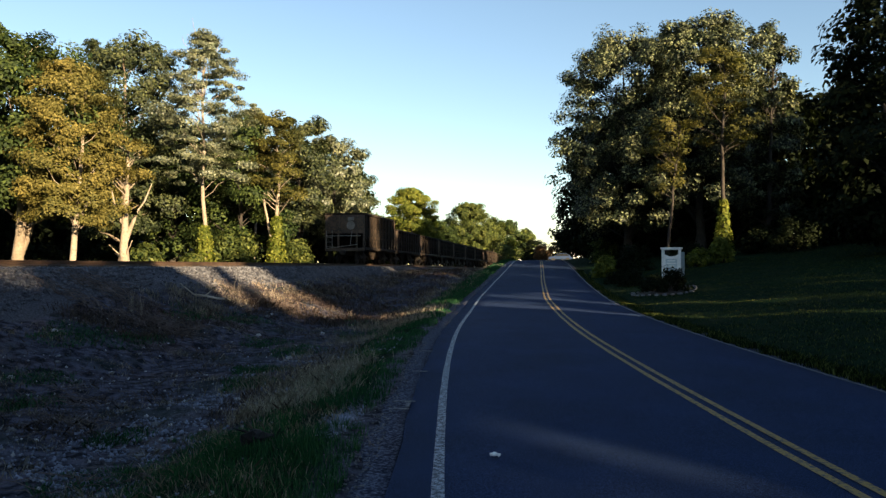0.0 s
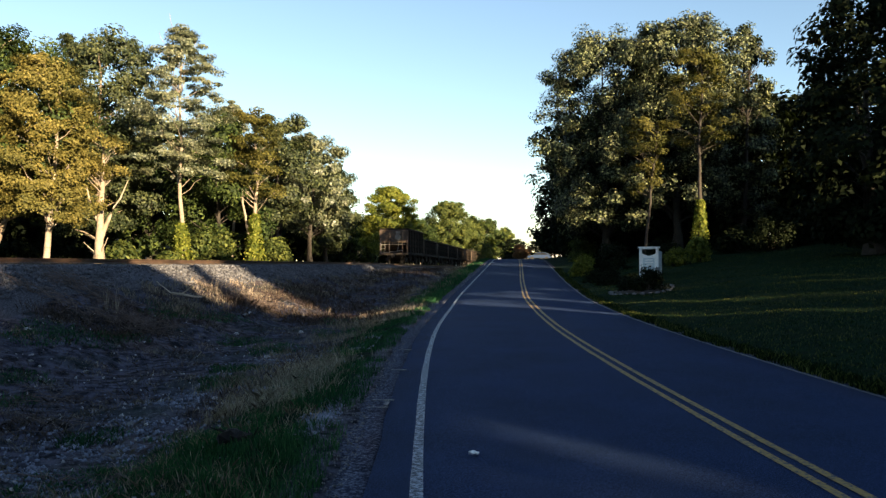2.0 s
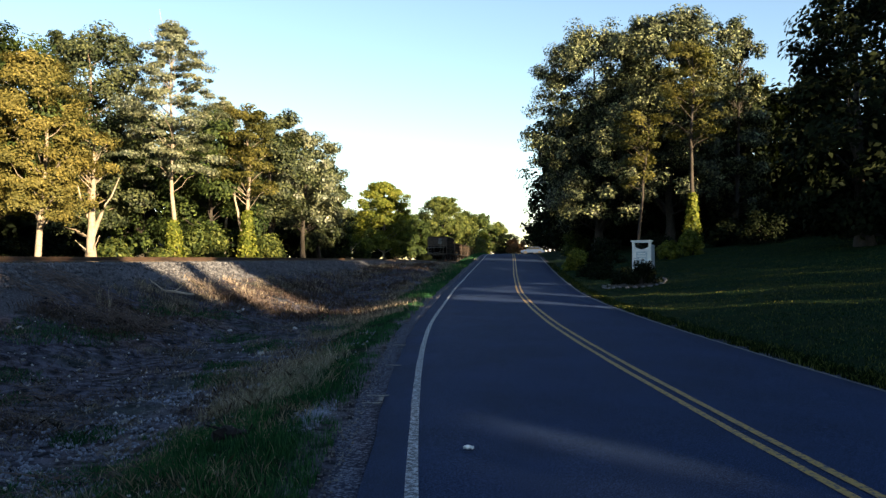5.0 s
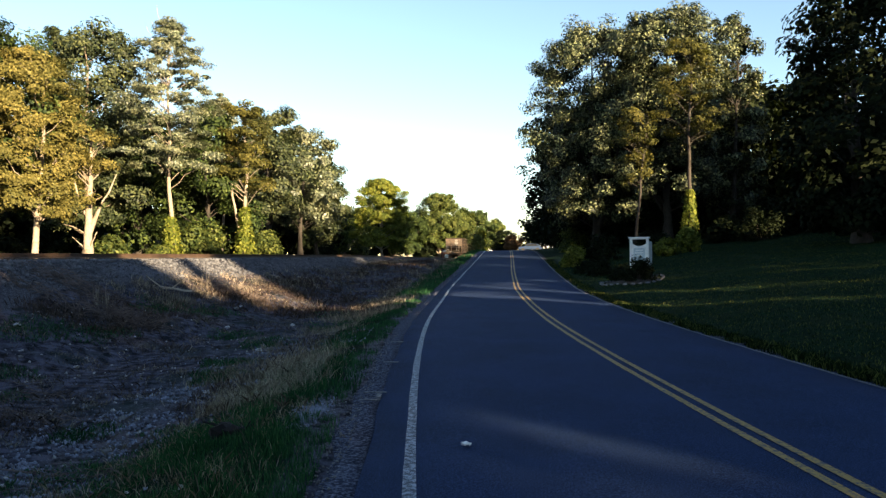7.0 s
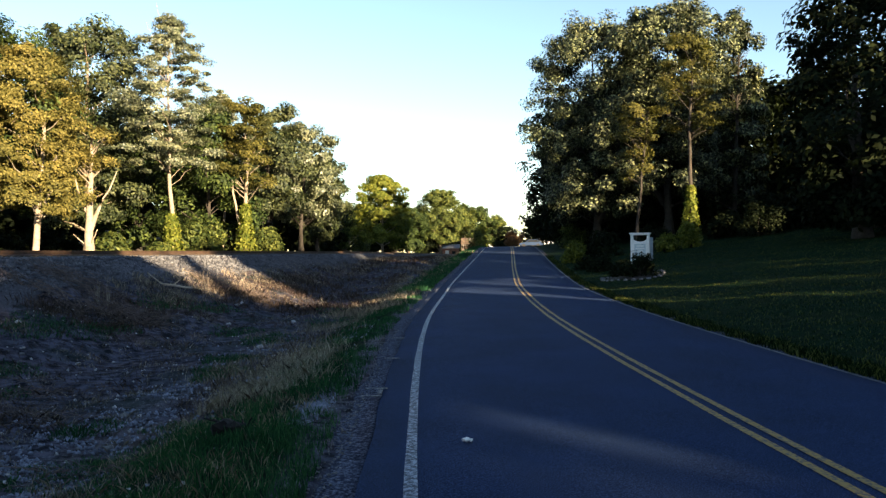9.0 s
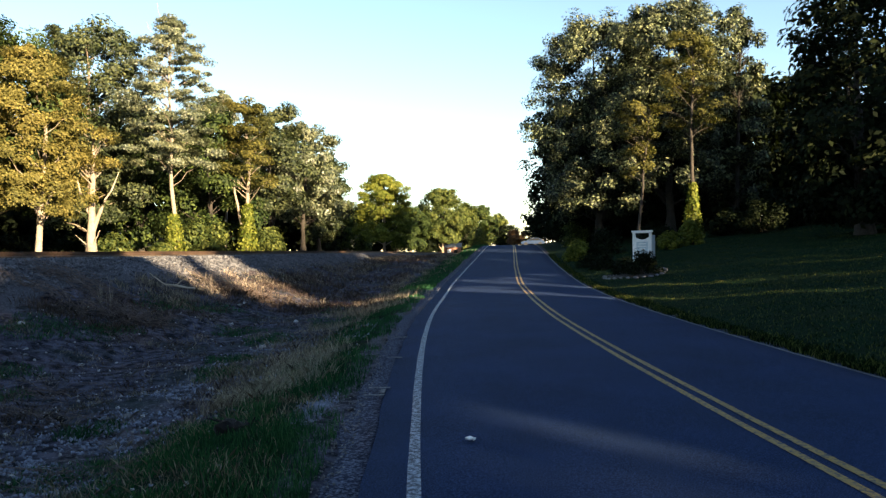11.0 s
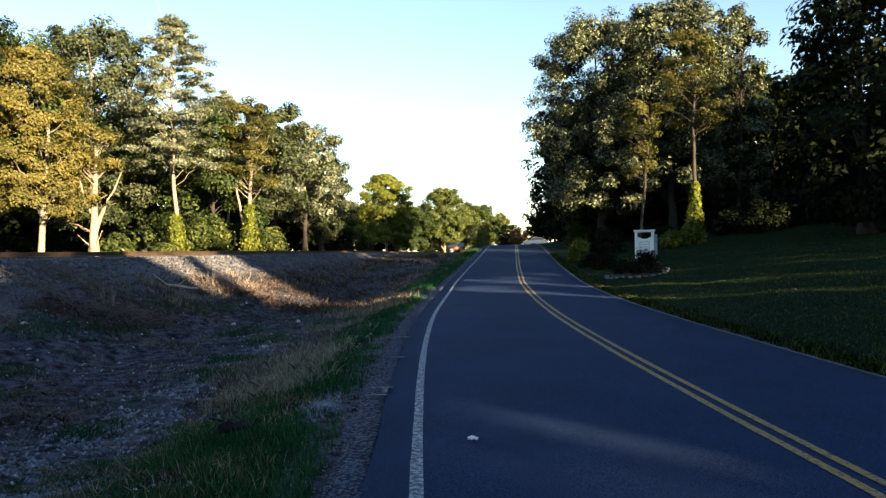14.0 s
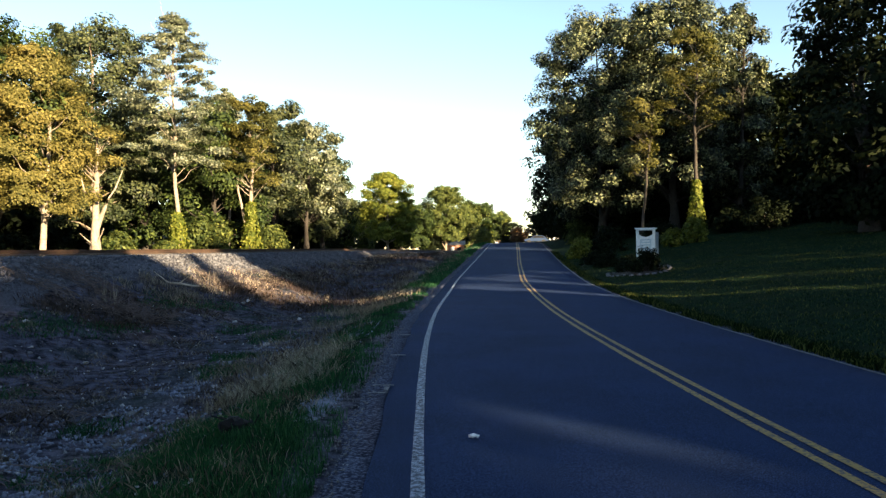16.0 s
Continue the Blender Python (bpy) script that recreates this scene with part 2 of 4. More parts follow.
def leaf_mesh(name, centres, normals, size, mat, rng, slim=0.6):
    """One folded, pointed leaf at each centre."""
    n = len(centres)
    a = unit(np.cross(normals, rng.normal(size=(n, 3))))
    b = np.cross(normals, a)
    l = (size * rng.uniform(0.6, 1.3, n))[:, None]
    v = np.stack([centres - a * l * 0.5, centres + b * l * slim * 0.5 + normals * l * 0.12, centres + a * l * 0.6,
                  centres - b * l * slim * 0.5 + normals * l * 0.12], 1).reshape(-1, 3)
    return fast_mesh(name, v, np.arange(4 * n).reshape(n, 4), mat)


# ---- the lie of the land ----
def curve_through(*pairs):
    """A smooth curve through the points, with its ends drawn on straight."""
    px, py = (np.array(c, float) for c in zip(*pairs))
    xs = np.arange(-400, 1600, 1.0)
    ys = np.interp(xs, px, py)
    lo, hi = (py[1] - py[0]) / (px[1] - px[0]), (py[-1] - py[-2]) / (px[-1] - px[-2])
    ys = np.where(xs < px[0], py[0] + (xs - px[0]) * lo, np.where(xs > px[-1], py[-1] + (xs - px[-1]) * hi, ys))
    k = np.hanning(9)
    ys[4:-4] = np.convolve(ys, k / k.sum(), "valid")
    return lambda y: np.interp(y, xs, ys)


edge_x = curve_through((-60, 7.0), (-20, 3.4), (0, -0.02), (4.9, -0.92), (7.4, -1.35), (10.5, -1.85), (14.5, -2.42), (18, -2.85), (22.4, -3.28),
                       (32, -4.13), (45, -4.85), (58, -5.45), (71, -6.07), (98, -7.46), (140, -10.0), (220, -13.0), (500, -18.0))
road_z = curve_through((-40, 0.0), (0, 0.0), (24, 0.0), (30, 0.07), (40, 0.38), (50, 0.76), (63.5, 1.33), (72, 1.70), (82, 2.05), (92, 2.20), (110, 2.25), (200, 2.2), (400, 2.2))
CENTRE, ROAD_W, SHOULDER_W = 2.92, 5.45, 0.62
TRACK_X, RAIL_TOP = -17.2, 1.72


def smooth(a, b, x):
    u = np.clip((x - a) / (b - a), 0, 1)
    return u * u * (3 - 2 * u)


def drop(y):
    """How far the track has fallen at y: level at first, then gently downhill."""
    y = np.clip(np.asarray(y, float), 0, 330)
    return 0.0072 * (np.maximum(y - 62, 0) + 7 * np.exp(-np.abs(y - 62) / 14) * 0.5)


def land(x, y):
    """The ground's height: ballasted bank, ditch, road bed, rising lawn."""
    x, y = np.asarray(x, float), np.asarray(y, float)
    e, rz = edge_x(y), road_z(y)
    s = e - x
    ditch = 0.52 * (1 - smooth(60, 95, y))
    left = rz - 0.02 - ditch * smooth(0.6, 3.6, s)
    far = smooth(30, 62, y)
    low = 1.12 - drop(y)
    left = left + (low + (rz - 0.02 - low) * (1 - smooth(0.5, 3.8, s)) - left) * far * smooth(0.6, 3.6, s)
    bank = np.interp(x, [-24, -22, -20.2, -19.8, -14.6, -13.4, -12.2, -11.2, -10.0, -8.5], [0.7, 0.85, 1.36, 1.44, 1.44, 0.98, 0.52, 0.22, -0.10, -0.50])
    far_bank = np.interp(x, [-24, -22, -20.2, -19.8, -14.6, -12.5, -10.5, -9], [0.9, 1.0, 1.36, 1.44, 1.44, 1.0, 0.8, 0.6])
    bank = bank + (np.maximum(bank, far_bank) - bank) * smooth(45, 80, y)
    bank = bank - drop(y) * smooth(-9, -13, x)
    left = np.where(x < -19.8, bank, np.maximum(left, bank))
    t = x - e - ROAD_W
    right = rz + 0.13 * np.maximum(t - 0.5, 0) * (1 - 0.45 * smooth(12, 45, t))
    right = np.minimum(right, rz + 5.0)
    z = np.where(s > 0, left, np.where(t > 0, right, rz))
    z = z - 0.05 * ((s < SHOULDER_W - 0.1) & (t < -0.05))
    r = np.hypot(x, y)
    z = z + (1.2 - z) * smooth(300, 800, r)
    lumps = 0.05 * np.sin(x * 1.7 + np.sin(y * 0.9) * 1.3) * np.sin(y * 1.3 + x * 0.4) + 0.02 * np.sin(x * 5.1 + y * 2.2) * np.sin(y * 4.3)
    off = (s > 0.9) & (x > -14.0) | (t > 0.6) | (x < -20.5)
    return z + lumps * off


def land_z(x, y):
    return float(land(x, y))


def spread(*stops):
    out = []
    for (a, b, n) in stops:
        out.append(np.linspace(a, b, n, endpoint=False))
    return np.concatenate(out + [np.array([stops[-1][1]])])


def build_ground():
    xs = spread((-2500, -300, 12), (-300, -60, 20), (-60, -24, 30), (-24, 4, 150), (4, 20, 40), (20, 80, 40), (80, 300, 16), (300, 2500, 12))
    ys = spread((-2500, -200, 10), (-200, -20, 24), (-20, 3, 30), (3, 40, 150), (40, 110, 110), (110, 300, 50), (300, 2500, 16))
    gx, gy = np.meshgrid(xs, ys)
    gz = land(gx, gy)
    nx, ny = len(xs), len(ys)
    i = (np.arange(ny - 1)[:, None] * nx + np.arange(nx - 1)).ravel()
    me = fast_mesh("ground", np.stack([gx, gy, gz], -1).reshape(-1, 3), np.stack([i, i + 1, i + nx + 1, i + nx], 1), GROUND)
    x, y = gx.ravel(), gy.ravel()
    s, t = edge_x(y) - x, x - edge_x(y) - ROAD_W
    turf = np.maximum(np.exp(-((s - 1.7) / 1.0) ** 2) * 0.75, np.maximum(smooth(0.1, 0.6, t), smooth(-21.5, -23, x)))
    turf = np.maximum(turf, 0.35 * np.exp(-((x + 10.5) / 1.2) ** 2))
    rock = smooth(-12.4, -13.4, x - 1.1 * smooth(19, 14, y)) * smooth(-21.5, -20, x)
    pale = 0.42 * np.exp(-((s - 3.5) / 0.9) ** 2) * (y < 16) * smooth(3, 6, y) + 0.6 * np.exp(-((s - 1.05) / 0.2) ** 2 - ((y - 7.3) / 0.8) ** 2)
    # bare sandy soil on the bank, paled to brighten the sun pool there
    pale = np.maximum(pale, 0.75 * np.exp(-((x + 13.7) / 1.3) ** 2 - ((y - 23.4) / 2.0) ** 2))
    # sunlit slash on the far bank, painted in as pale cover
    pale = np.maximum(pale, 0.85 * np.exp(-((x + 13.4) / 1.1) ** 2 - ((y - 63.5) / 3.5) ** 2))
    pale = np.maximum(pale, 0.5 * np.exp(-((s - 0.85) / 0.25) ** 2) * (y < 60))
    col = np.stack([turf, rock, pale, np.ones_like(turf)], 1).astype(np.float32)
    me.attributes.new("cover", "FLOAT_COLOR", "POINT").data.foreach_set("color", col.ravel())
    me.shade_smooth()
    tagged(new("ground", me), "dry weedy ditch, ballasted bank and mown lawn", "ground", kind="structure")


def strip(name, off_a, off_b, lift, mat, label, y0=-60.0, y1=420.0, step=0.8, ragged=0.0, seed=1, parent=None, columns=2, thick=0.0):
    """A band along the road between two distances from its near edge line."""
    rng = np.random.default_rng(seed)
    ys = np.concatenate([np.arange(y0, 60, step / 2), np.arange(60, y1, step * 4)])
    w = np.linspace(0, 1, columns)
    a = off_a + ragged * np.convolve(rng.normal(size=len(ys)), [0.25, 0.5, 0.25], "same")
    b = off_b + ragged * 0.4 * np.convolve(rng.normal(size=len(ys)), [0.25, 0.5, 0.25], "same")
    xs = edge_x(ys)[:, None] + a[:, None] * (1 - w) + b[:, None] * w
    crown = -0.012 * np.abs(xs - edge_x(ys)[:, None] - CENTRE)
    v = np.stack([xs, np.repeat(ys[:, None], columns, 1), road_z(ys)[:, None] + crown + 0.036 + lift], -1)
    n = len(ys)
    i = (np.arange(n - 1)[:, None] * columns + np.arange(columns - 1)).ravel()
    f = np.stack([i, i + 1, i + columns + 1, i + columns], 1)
    v = v.reshape(-1, 3)
    if thick:
        low = v.copy()
        low[:, 2] -= thick
        k = len(v)
        l = np.arange(n - 1) * columns
        r = l + columns - 1
        f = np.concatenate([f, np.stack([l + columns, l + columns + k, l + k, l], 1), np.stack([r, r + k, r + columns + k, r + columns], 1)])
        v = np.concatenate([v, low])
    ob = new(name, fast_mesh(name, v, f, mat))
    ob.parent = parent
    if label:
        tagged(ob, label)
    return ob


def build_road():
    road = tagged(strip("road", -0.36, ROAD_W + 0.12, 0.0, ASPHALT_SHADED, "", ragged=0.02, columns=9, thick=0.12), "shaded two-lane asphalt road with a double yellow line", "road", kind="structure")
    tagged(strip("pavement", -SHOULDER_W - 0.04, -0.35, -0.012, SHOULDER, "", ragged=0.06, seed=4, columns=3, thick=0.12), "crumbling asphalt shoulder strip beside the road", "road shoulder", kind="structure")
    strip("edge_line", -0.045, 0.045, 0.004, LINE_WHITE, "worn white edge line", ragged=0.006, seed=2, parent=road)
    strip("centre_line", CENTRE - 0.13, CENTRE - 0.05, 0.004, LINE_YELLOW, "worn yellow centre line", ragged=0.005, seed=3, parent=road)
    strip("centre_line", CENTRE + 0.05, CENTRE + 0.13, 0.004, LINE_YELLOW, "worn yellow centre line", ragged=0.005, seed=5, parent=road)
    strip("edge_line", ROAD_W - 0.03, ROAD_W + 0.05, 0.004, LINE_FAINT, "faint dusty edge line", ragged=0.012, seed=6, parent=road)


build_ground()
build_road()


# ---- the railway ----
def build_track():
    track = thing("railway_track", "straight rusty railway track on grey ballast", "railway track", kind="structure")
    prof = [(-0.07, 0), (0.07, 0), (0.07, 0.02), (0.012, 0.04), (0.012, 0.12), (0.036, 0.135), (0.036, 0.17), (-0.036, 0.17), (-0.036, 0.135), (-0.012, 0.12), (-0.012, 0.04), (-0.07, 0.02)]
    for side in (-0.755, 0.755):
        k = len(prof)
        ys = [-150, 0] + list(range(10, 340, 6)) + [700]
        v = [(TRACK_X + side + x, y, RAIL_TOP - float(drop(y)) - 0.17 + z) for y in ys for x, z in prof]
        f = [(i * k + j, i * k + (j + 1) % k, (i + 1) * k + (j + 1) % k, (i + 1) * k + j) for i in range(len(ys) - 1) for j in range(k)]
        f += [tuple(range(k)), tuple(range(len(v) - 1, len(v) - k - 1, -1))]
        mesh_object("rail", v, f, RAIL_STEEL, track)
    bm = a_box(-1.3, 1.3, -0.11, 0.11, -0.16, 0, bevel=0.012)
    me = bpy.data.meshes.new("tie")
    bm.to_mesh(me)
    bm.free()
    me.materials.append(TIE_WOOD)
    rng = random.Random(3)
    for i in range(280):
        ob = new("tie", me)
        ob.parent = track
        ob.matrix_world = pose(TRACK_X + rng.uniform(-0.05, 0.05), 8 + i * 0.53, RAIL_TOP - 0.172 - float(drop(8 + i * 0.53)), 0, 0, rng.uniform(-1.5, 1.5))


build_track()


# ---- trees ----
def tube(path, radii, sides=7):
    """Vertices and faces of a tapered limb along a path."""
    v, f = [], []
    for i, (p, r) in enumerate(zip(path, radii)):
        d = (path[min(i + 1, len(path) - 1)] - path[max(i - 1, 0)]).normalized()
        u = d.orthogonal().normalized() if abs(d.z) < 0.9 else d.cross(Vector((0, 1, 0))).normalized()
        w = d.cross(u)
        for k in range(sides):
            a = 2 * math.pi * k / sides
            v.append(p + (u * math.cos(a) + w * math.sin(a)) * r)
    for i in range(len(path) - 1):
        for k in range(sides):
            a, b = i * sides + k, i * sides + (k + 1) % sides
            f.append((a, b, b + sides, a + sides))
    f.append(tuple(range((len(path) - 1) * sides, len(path) * sides)))
    return v, f


def join(pieces):
    v, f = [], []
    for pv, pf in pieces:
        n = len(v)
        v += pv
        f += [tuple(i + n for i in q) for q in pf]
    return v, f


def limb(rng, a, b, r0, r1, steps=5, wander=0.12, sag=0.0):
    a, b = Vector(a), Vector(b)
    n = (b - a).length
    path, rad = [], []
    off = Vector((0, 0, 0))
    for i in range(steps + 1):
        u = i / steps
        if 0 < i < steps:
            off = off * 0.6 + Vector((rng.normal(), rng.normal(), rng.normal() * 0.5)) * wander * n / steps
        path.append(a.lerp(b, u) + off * (1 if i < steps else 0) + Vector((0, 0, math.sin(u * math.pi) * sag * n)))
        rad.append(r0 + (r1 - r0) * u ** 0.8)
    return path, rad


def envelope(shape, u):
    """The crown's half-width, 0 to 1, at the height u (0 at its foot, 1 at its top)."""
    if shape == "pine":
        return min(1.0, 0.16 + 1.5 * (1 - u)) * min(1.0, 0.55 + u * 1.6) * (0.85 + 0.15 * math.sin(u * 19))
    if shape == "egg":
        return math.sqrt(max(0.02, 1 - ((u - 0.36) / 0.66) ** 2))
    if shape == "column":
        return math.sqrt(max(0.03, 1 - ((u - 0.5) / 0.54) ** 4)) * (0.9 + 0.1 * math.sin(u * 17))
    return math.sqrt(max(0.02, 1 - ((u - 0.48) / 0.54) ** 2))


def tree(name, label, x, y, height, crown_foot, radius, leaf, bark=None, shape="round", clumps=110, per=105, size=0.34, clump_r=1.15, bole=0.24,
         fork=0, seed=1, vine=0.0, group="", inner=0.5, flat=0.75, category="tree", bare_twigs=0, arms=(), bunch=3, lean=(0.0, 0.0)):
    """A tapered, branching trunk under a crown of leafy clumps hung on its limbs."""
    rng = np.random.default_rng(seed)
    bark = bark or BARK
    if bunch > 2:
        per, size = int(per * 1.6), size * 0.78
    t = thing(name, label, category, pose(x, y, land_z(x, y) - 0.05), group)
    top = Vector((lean[0] + rng.normal() * 0.3, lean[1] + rng.normal() * 0.3, crown_foot + (height - crown_foot) * 0.85))
    path, rad = limb(rng, (0, 0, 0), top, bole, 0.04, 9, 0.05)
    rad[0] *= 1.45
    wood = [tube(path, rad, 9)]
    for k in range(fork):
        a = rng.uniform(0, 2 * math.pi)
        start = path[2 if k else 1]
        end = start + Vector((math.cos(a) * radius * 0.6, math.sin(a) * radius * 0.6, height * rng.uniform(0.32, 0.45)))
        wood.append(tube(*limb(rng, start, end, bole * 0.6, 0.05, 6, 0.12), 7))
    for at, dx, dy, up, thick in arms:
        start = path[at]
        wood.append(tube(*limb(rng, start, start + Vector((dx, dy, up)), thick, 0.018, 7, 0.09), 8))
    # boughs first, then the clumps gathered on each bough, most of them on its outer and upper side
    boughs, across = [], max(9, int(clumps / bunch))
    for k in range(across):
        u = min(0.95, max(0.0, (k + rng.uniform(-1.5, 2.5)) / across))
        a = k * 2.4 + rng.uniform(-0.5, 0.5)
        lobes = 1 + 0.12 * math.sin(3 * a + seed) + 0.10 * math.sin(5 * a + u * 6 + seed * 2)
        w = envelope(shape, u) * radius * lobes * (1 - (1 - inner) * rng.uniform(0, 1) ** 1.6) * (0.86 if u < 0.85 else 0.6)
        if shape == "pine" and k % 4 == 0:
            w *= rng.uniform(1.15, 1.5)
        boughs.append((math.cos(a) * w, math.sin(a) * w, crown_foot + u * (height - crown_foot - 0.4 * clump_r), 0.55 + 0.45 * envelope(shape, u)))
    cs, rs, outs = [], [], []
    for k in range(clumps):
        bx, by, bz, bs = boughs[k % across]
        o = Vector((rng.normal(), rng.normal(), rng.normal() * 0.55 + 0.25)) + Vector((bx, by, 0)).normalized() * 0.5
        o = o.normalized() * (clump_r * min(1.45, 0.25 + bunch * 0.35) * bs * rng.uniform(0.15, 1.0) ** 0.6)
        cs.append((bx + o.x, by + o.y, max(bz + o.z * flat, 0.35)))
        rs.append(clump_r * rng.uniform(0.45, 0.95) * bs * (1.25 if bunch < 2 else 1.0))
        outs.append(tuple(o))
    cs, rs, outs = np.array(cs), np.array(rs), unit(np.array(outs))
    for k in range(0, clumps, max(1, clumps // 34)):
        c = Vector(cs[k])
        h = min(max(c.z - 0.55 * math.hypot(c.x, c.y) - 0.2, crown_foot * 0.75), top.z)
        i = min(int(h / top.z * 9), 8)
        a = path[i].lerp(path[i + 1], min(1, max(0, h / top.z * 9 - i)))
        wood.append(tube(*limb(rng, a, c, max(0.02, rad[i] * (0.22 if shape == "pine" else 0.30)), 0.012, 4, 0.15, 0.05), 5))
    for k in range(bare_twigs):
        a = rng.uniform(0, 2 * math.pi)
        s = path[rng.integers(5, 9)]
        e = s + Vector((math.cos(a) * rng.uniform(0.5, 1.6), math.sin(a) * rng.uniform(0.5, 1.6), rng.uniform(1.2, 3.2)))
        wood.append(tube(*limb(rng, s, e, 0.035, 0.008, 5, 0.2), 4))
    v, f = join(wood)
    mesh_object("trunk", v, f, bark, t, smooth=True)
    n = clumps * per
    own = np.repeat(np.arange(clumps), per)
    dirs = unit(rng.normal(size=(n, 3)))
    reach = rng.uniform(0.0, 1.0, n) ** 0.45
    p = cs[own] + dirs * (reach * rs[own])[:, None] * np.array([1, 1, flat])
    out = cs[own] * np.array([1, 1, 0.0])
    normal = unit(dirs * 0.6 + outs[own] * 0.7 + unit(out) * 0.2 + np.array([0, 0, 0.35]) + rng.normal(size=(n, 3)) * 0.4)
    crown = new("crown", leaf_mesh("crown", p, normal, size, leaf, rng))
    crown.parent = t
    if vine:
        m = int(420 * vine)
        a, h = rng.uniform(0, 2 * math.pi, m), rng.uniform(0, 1, m) ** 1.4 * vine
        r = (0.85 - 0.55 * h / vine) * rng.uniform(0.4, 1.0, m)
        d = np.stack([np.cos(a), np.sin(a), 0.4 + 0 * a], 1)
        vo = new("vine", leaf_mesh("vine", np.stack([np.cos(a) * r, np.sin(a) * r, h], 1), unit(d + rng.normal(size=(m, 3)) * 0.5), 0.24, LEAF_BRIGHT, rng))
        vo.parent = t
        tagged(vo, "bright green climbing vine")
    return t


def bush(name, label, x, y, height, radius, leaf, seed=1, clumps=26, per=80, size=0.2, group="", z=None):
    rng = np.random.default_rng(seed)
    t = thing(name, label, "bush", pose(x, y, (land_z(x, y) if z is None else z) - 0.03), group)
    cs = []
    for k in range(clumps):
        a, u = rng.uniform(0, 2 * math.pi), rng.uniform(0.05, 1)
        w = radius * math.sqrt(max(0.05, 1 - (u * 0.95) ** 2)) * rng.uniform(0.3, 1)
        cs.append((math.cos(a) * w, math.sin(a) * w, u * height * 0.88))
    stems = [tube(*limb(rng, (c[0] * 0.1, c[1] * 0.1, 0), c, 0.03, 0.008, 4, 0.15), 4) for c in cs[::2]]
    mesh_object("stems", *join(stems), BARK_DARK, t)
    cs = np.array(cs)
    n = clumps * per
    own = np.repeat(np.arange(clumps), per)
    dirs = unit(rng.normal(size=(n, 3)))
    r = min(radius, height) * 0.42
    p = cs[own] + dirs * (rng.uniform(0, 1, n) ** 0.5 * r)[:, None]
    p[:, 2] = np.maximum(p[:, 2], 0.03)
    normal = unit(dirs + np.array([0, 0, 0.4]) + rng.normal(size=(n, 3)) * 0.4)
    c = new("crown", leaf_mesh("crown", p, normal, size, leaf, rng))
    c.parent = t
    return t


def spot(bearing, distance):
    """A place by its bearing from the track's direction (degrees, clockwise) and its distance."""
    return math.sin(radians(bearing)) * distance, math.cos(radians(bearing)) * distance


def left_wood():
    """The sunlit row of park trees behind the track."""
    g = "trees behind the railway"
    tree("cedar_tree", "golden-olive cedar with a pale double trunk", *spot(-37.0, 37.5), 10.4, 2.8, 2.15, LEAF_GOLD, BARK_PALE, "egg", 330, 110, 0.15, 0.72, 0.17, 1, 11, group=g, inner=0.45, flat=0.6, lean=(0.4, 0.2))
    tree("broken_tree", "forked pale trunk with a split base and sparse olive leaves", *spot(-33.6, 38), 6.6, 4.4, 1.4, LEAF_GOLD, BARK_PALE, "round", 26, 60, 0.16, 0.5, 0.26, 0, 12, group=g, arms=((2, 1.0, 0.7, 3.0, 0.15), (3, -0.7, -0.4, 2.2, 0.09), (1, 0.6, -0.3, 0.9, 0.05), (1, -0.7, -0.2, 0.7, 0.05), (1, -0.6, 0.1, 0.3, 0.06)))
    tree("oak_tree", "tall dark green oak in evening sun", *spot(-33.7, 50), 15.4, 3.0, 3.0, LEAF_BLUE, BARK, "column", 270, 115, 0.25, 1.15, 0.28, 0, 13, group=g)
    tree("oak_tree", "broad dark green oak with a rough trunk", *spot(-39.9, 40), 12.0, 3.4, 3.4, LEAF_DEEP, BARK, "round", 170, 110, 0.24, 1.1, 0.32, 1, 14, group=g)
    tree("oak_tree", "broad dark green oak with a rough trunk", *spot(-44.0, 42), 13.0, 3.2, 4.2, LEAF_DEEP, BARK, "round", 150, 110, 0.28, 1.2, 0.32, 1, 15, group=g)
    tree("pine_tree", "tall silver-green pine with a bare pale trunk", *spot(-28.1, 46), 15.1, 5.6, 3.0, LEAF_SILVER, BARK_PALE, "pine", 270, 95, 0.16, 0.80, 0.16, 0, 16, vine=3.0, group=g, inner=0.35, flat=0.42, bare_twigs=12)
    tree("maple_tree", "mid-green maple with low leafy branches", *spot(-30.3, 55), 11.5, 2.0, 3.4, LEAF_DEEP, BARK_DARK, "round", 140, 105, 0.3, 1.2, 0.25, 0, 17, group=g)
    tree("maple_tree", "mid-green maple with low leafy branches", *spot(-25.6, 52), 11.2, 1.7, 2.8, LEAF_DEEP, BARK_DARK, "egg", 140, 105, 0.28, 1.15, 0.22, 0, 18, group=g)
    tree("pine_tree", "slim silver-green pine behind the maple", *spot(-24.6, 56), 13.0, 7.4, 2.0, LEAF_SILVER, BARK_PALE, "pine", 90, 90, 0.2, 0.8, 0.13, 0, 33, group=g, inner=0.3, flat=0.45)
    tree("locust_tree", "slender olive tree with a vine round its ruddy trunk", *spot(-22.9, 50), 10.6, 4.6, 1.9, LEAF_OLIVE, BARK_PALE, "egg", 90, 95, 0.2, 0.85, 0.2, 1, 19, vine=3.4, group=g, inner=0.3, flat=0.5)
    tree("maple_tree", "mid-green maple with a forked dark trunk", *spot(-21.2, 60), 12.4, 4.0, 2.7, LEAF_BLUE, BARK_DARK, "round", 120, 105, 0.3, 1.15, 0.24, 2, 20, group=g)
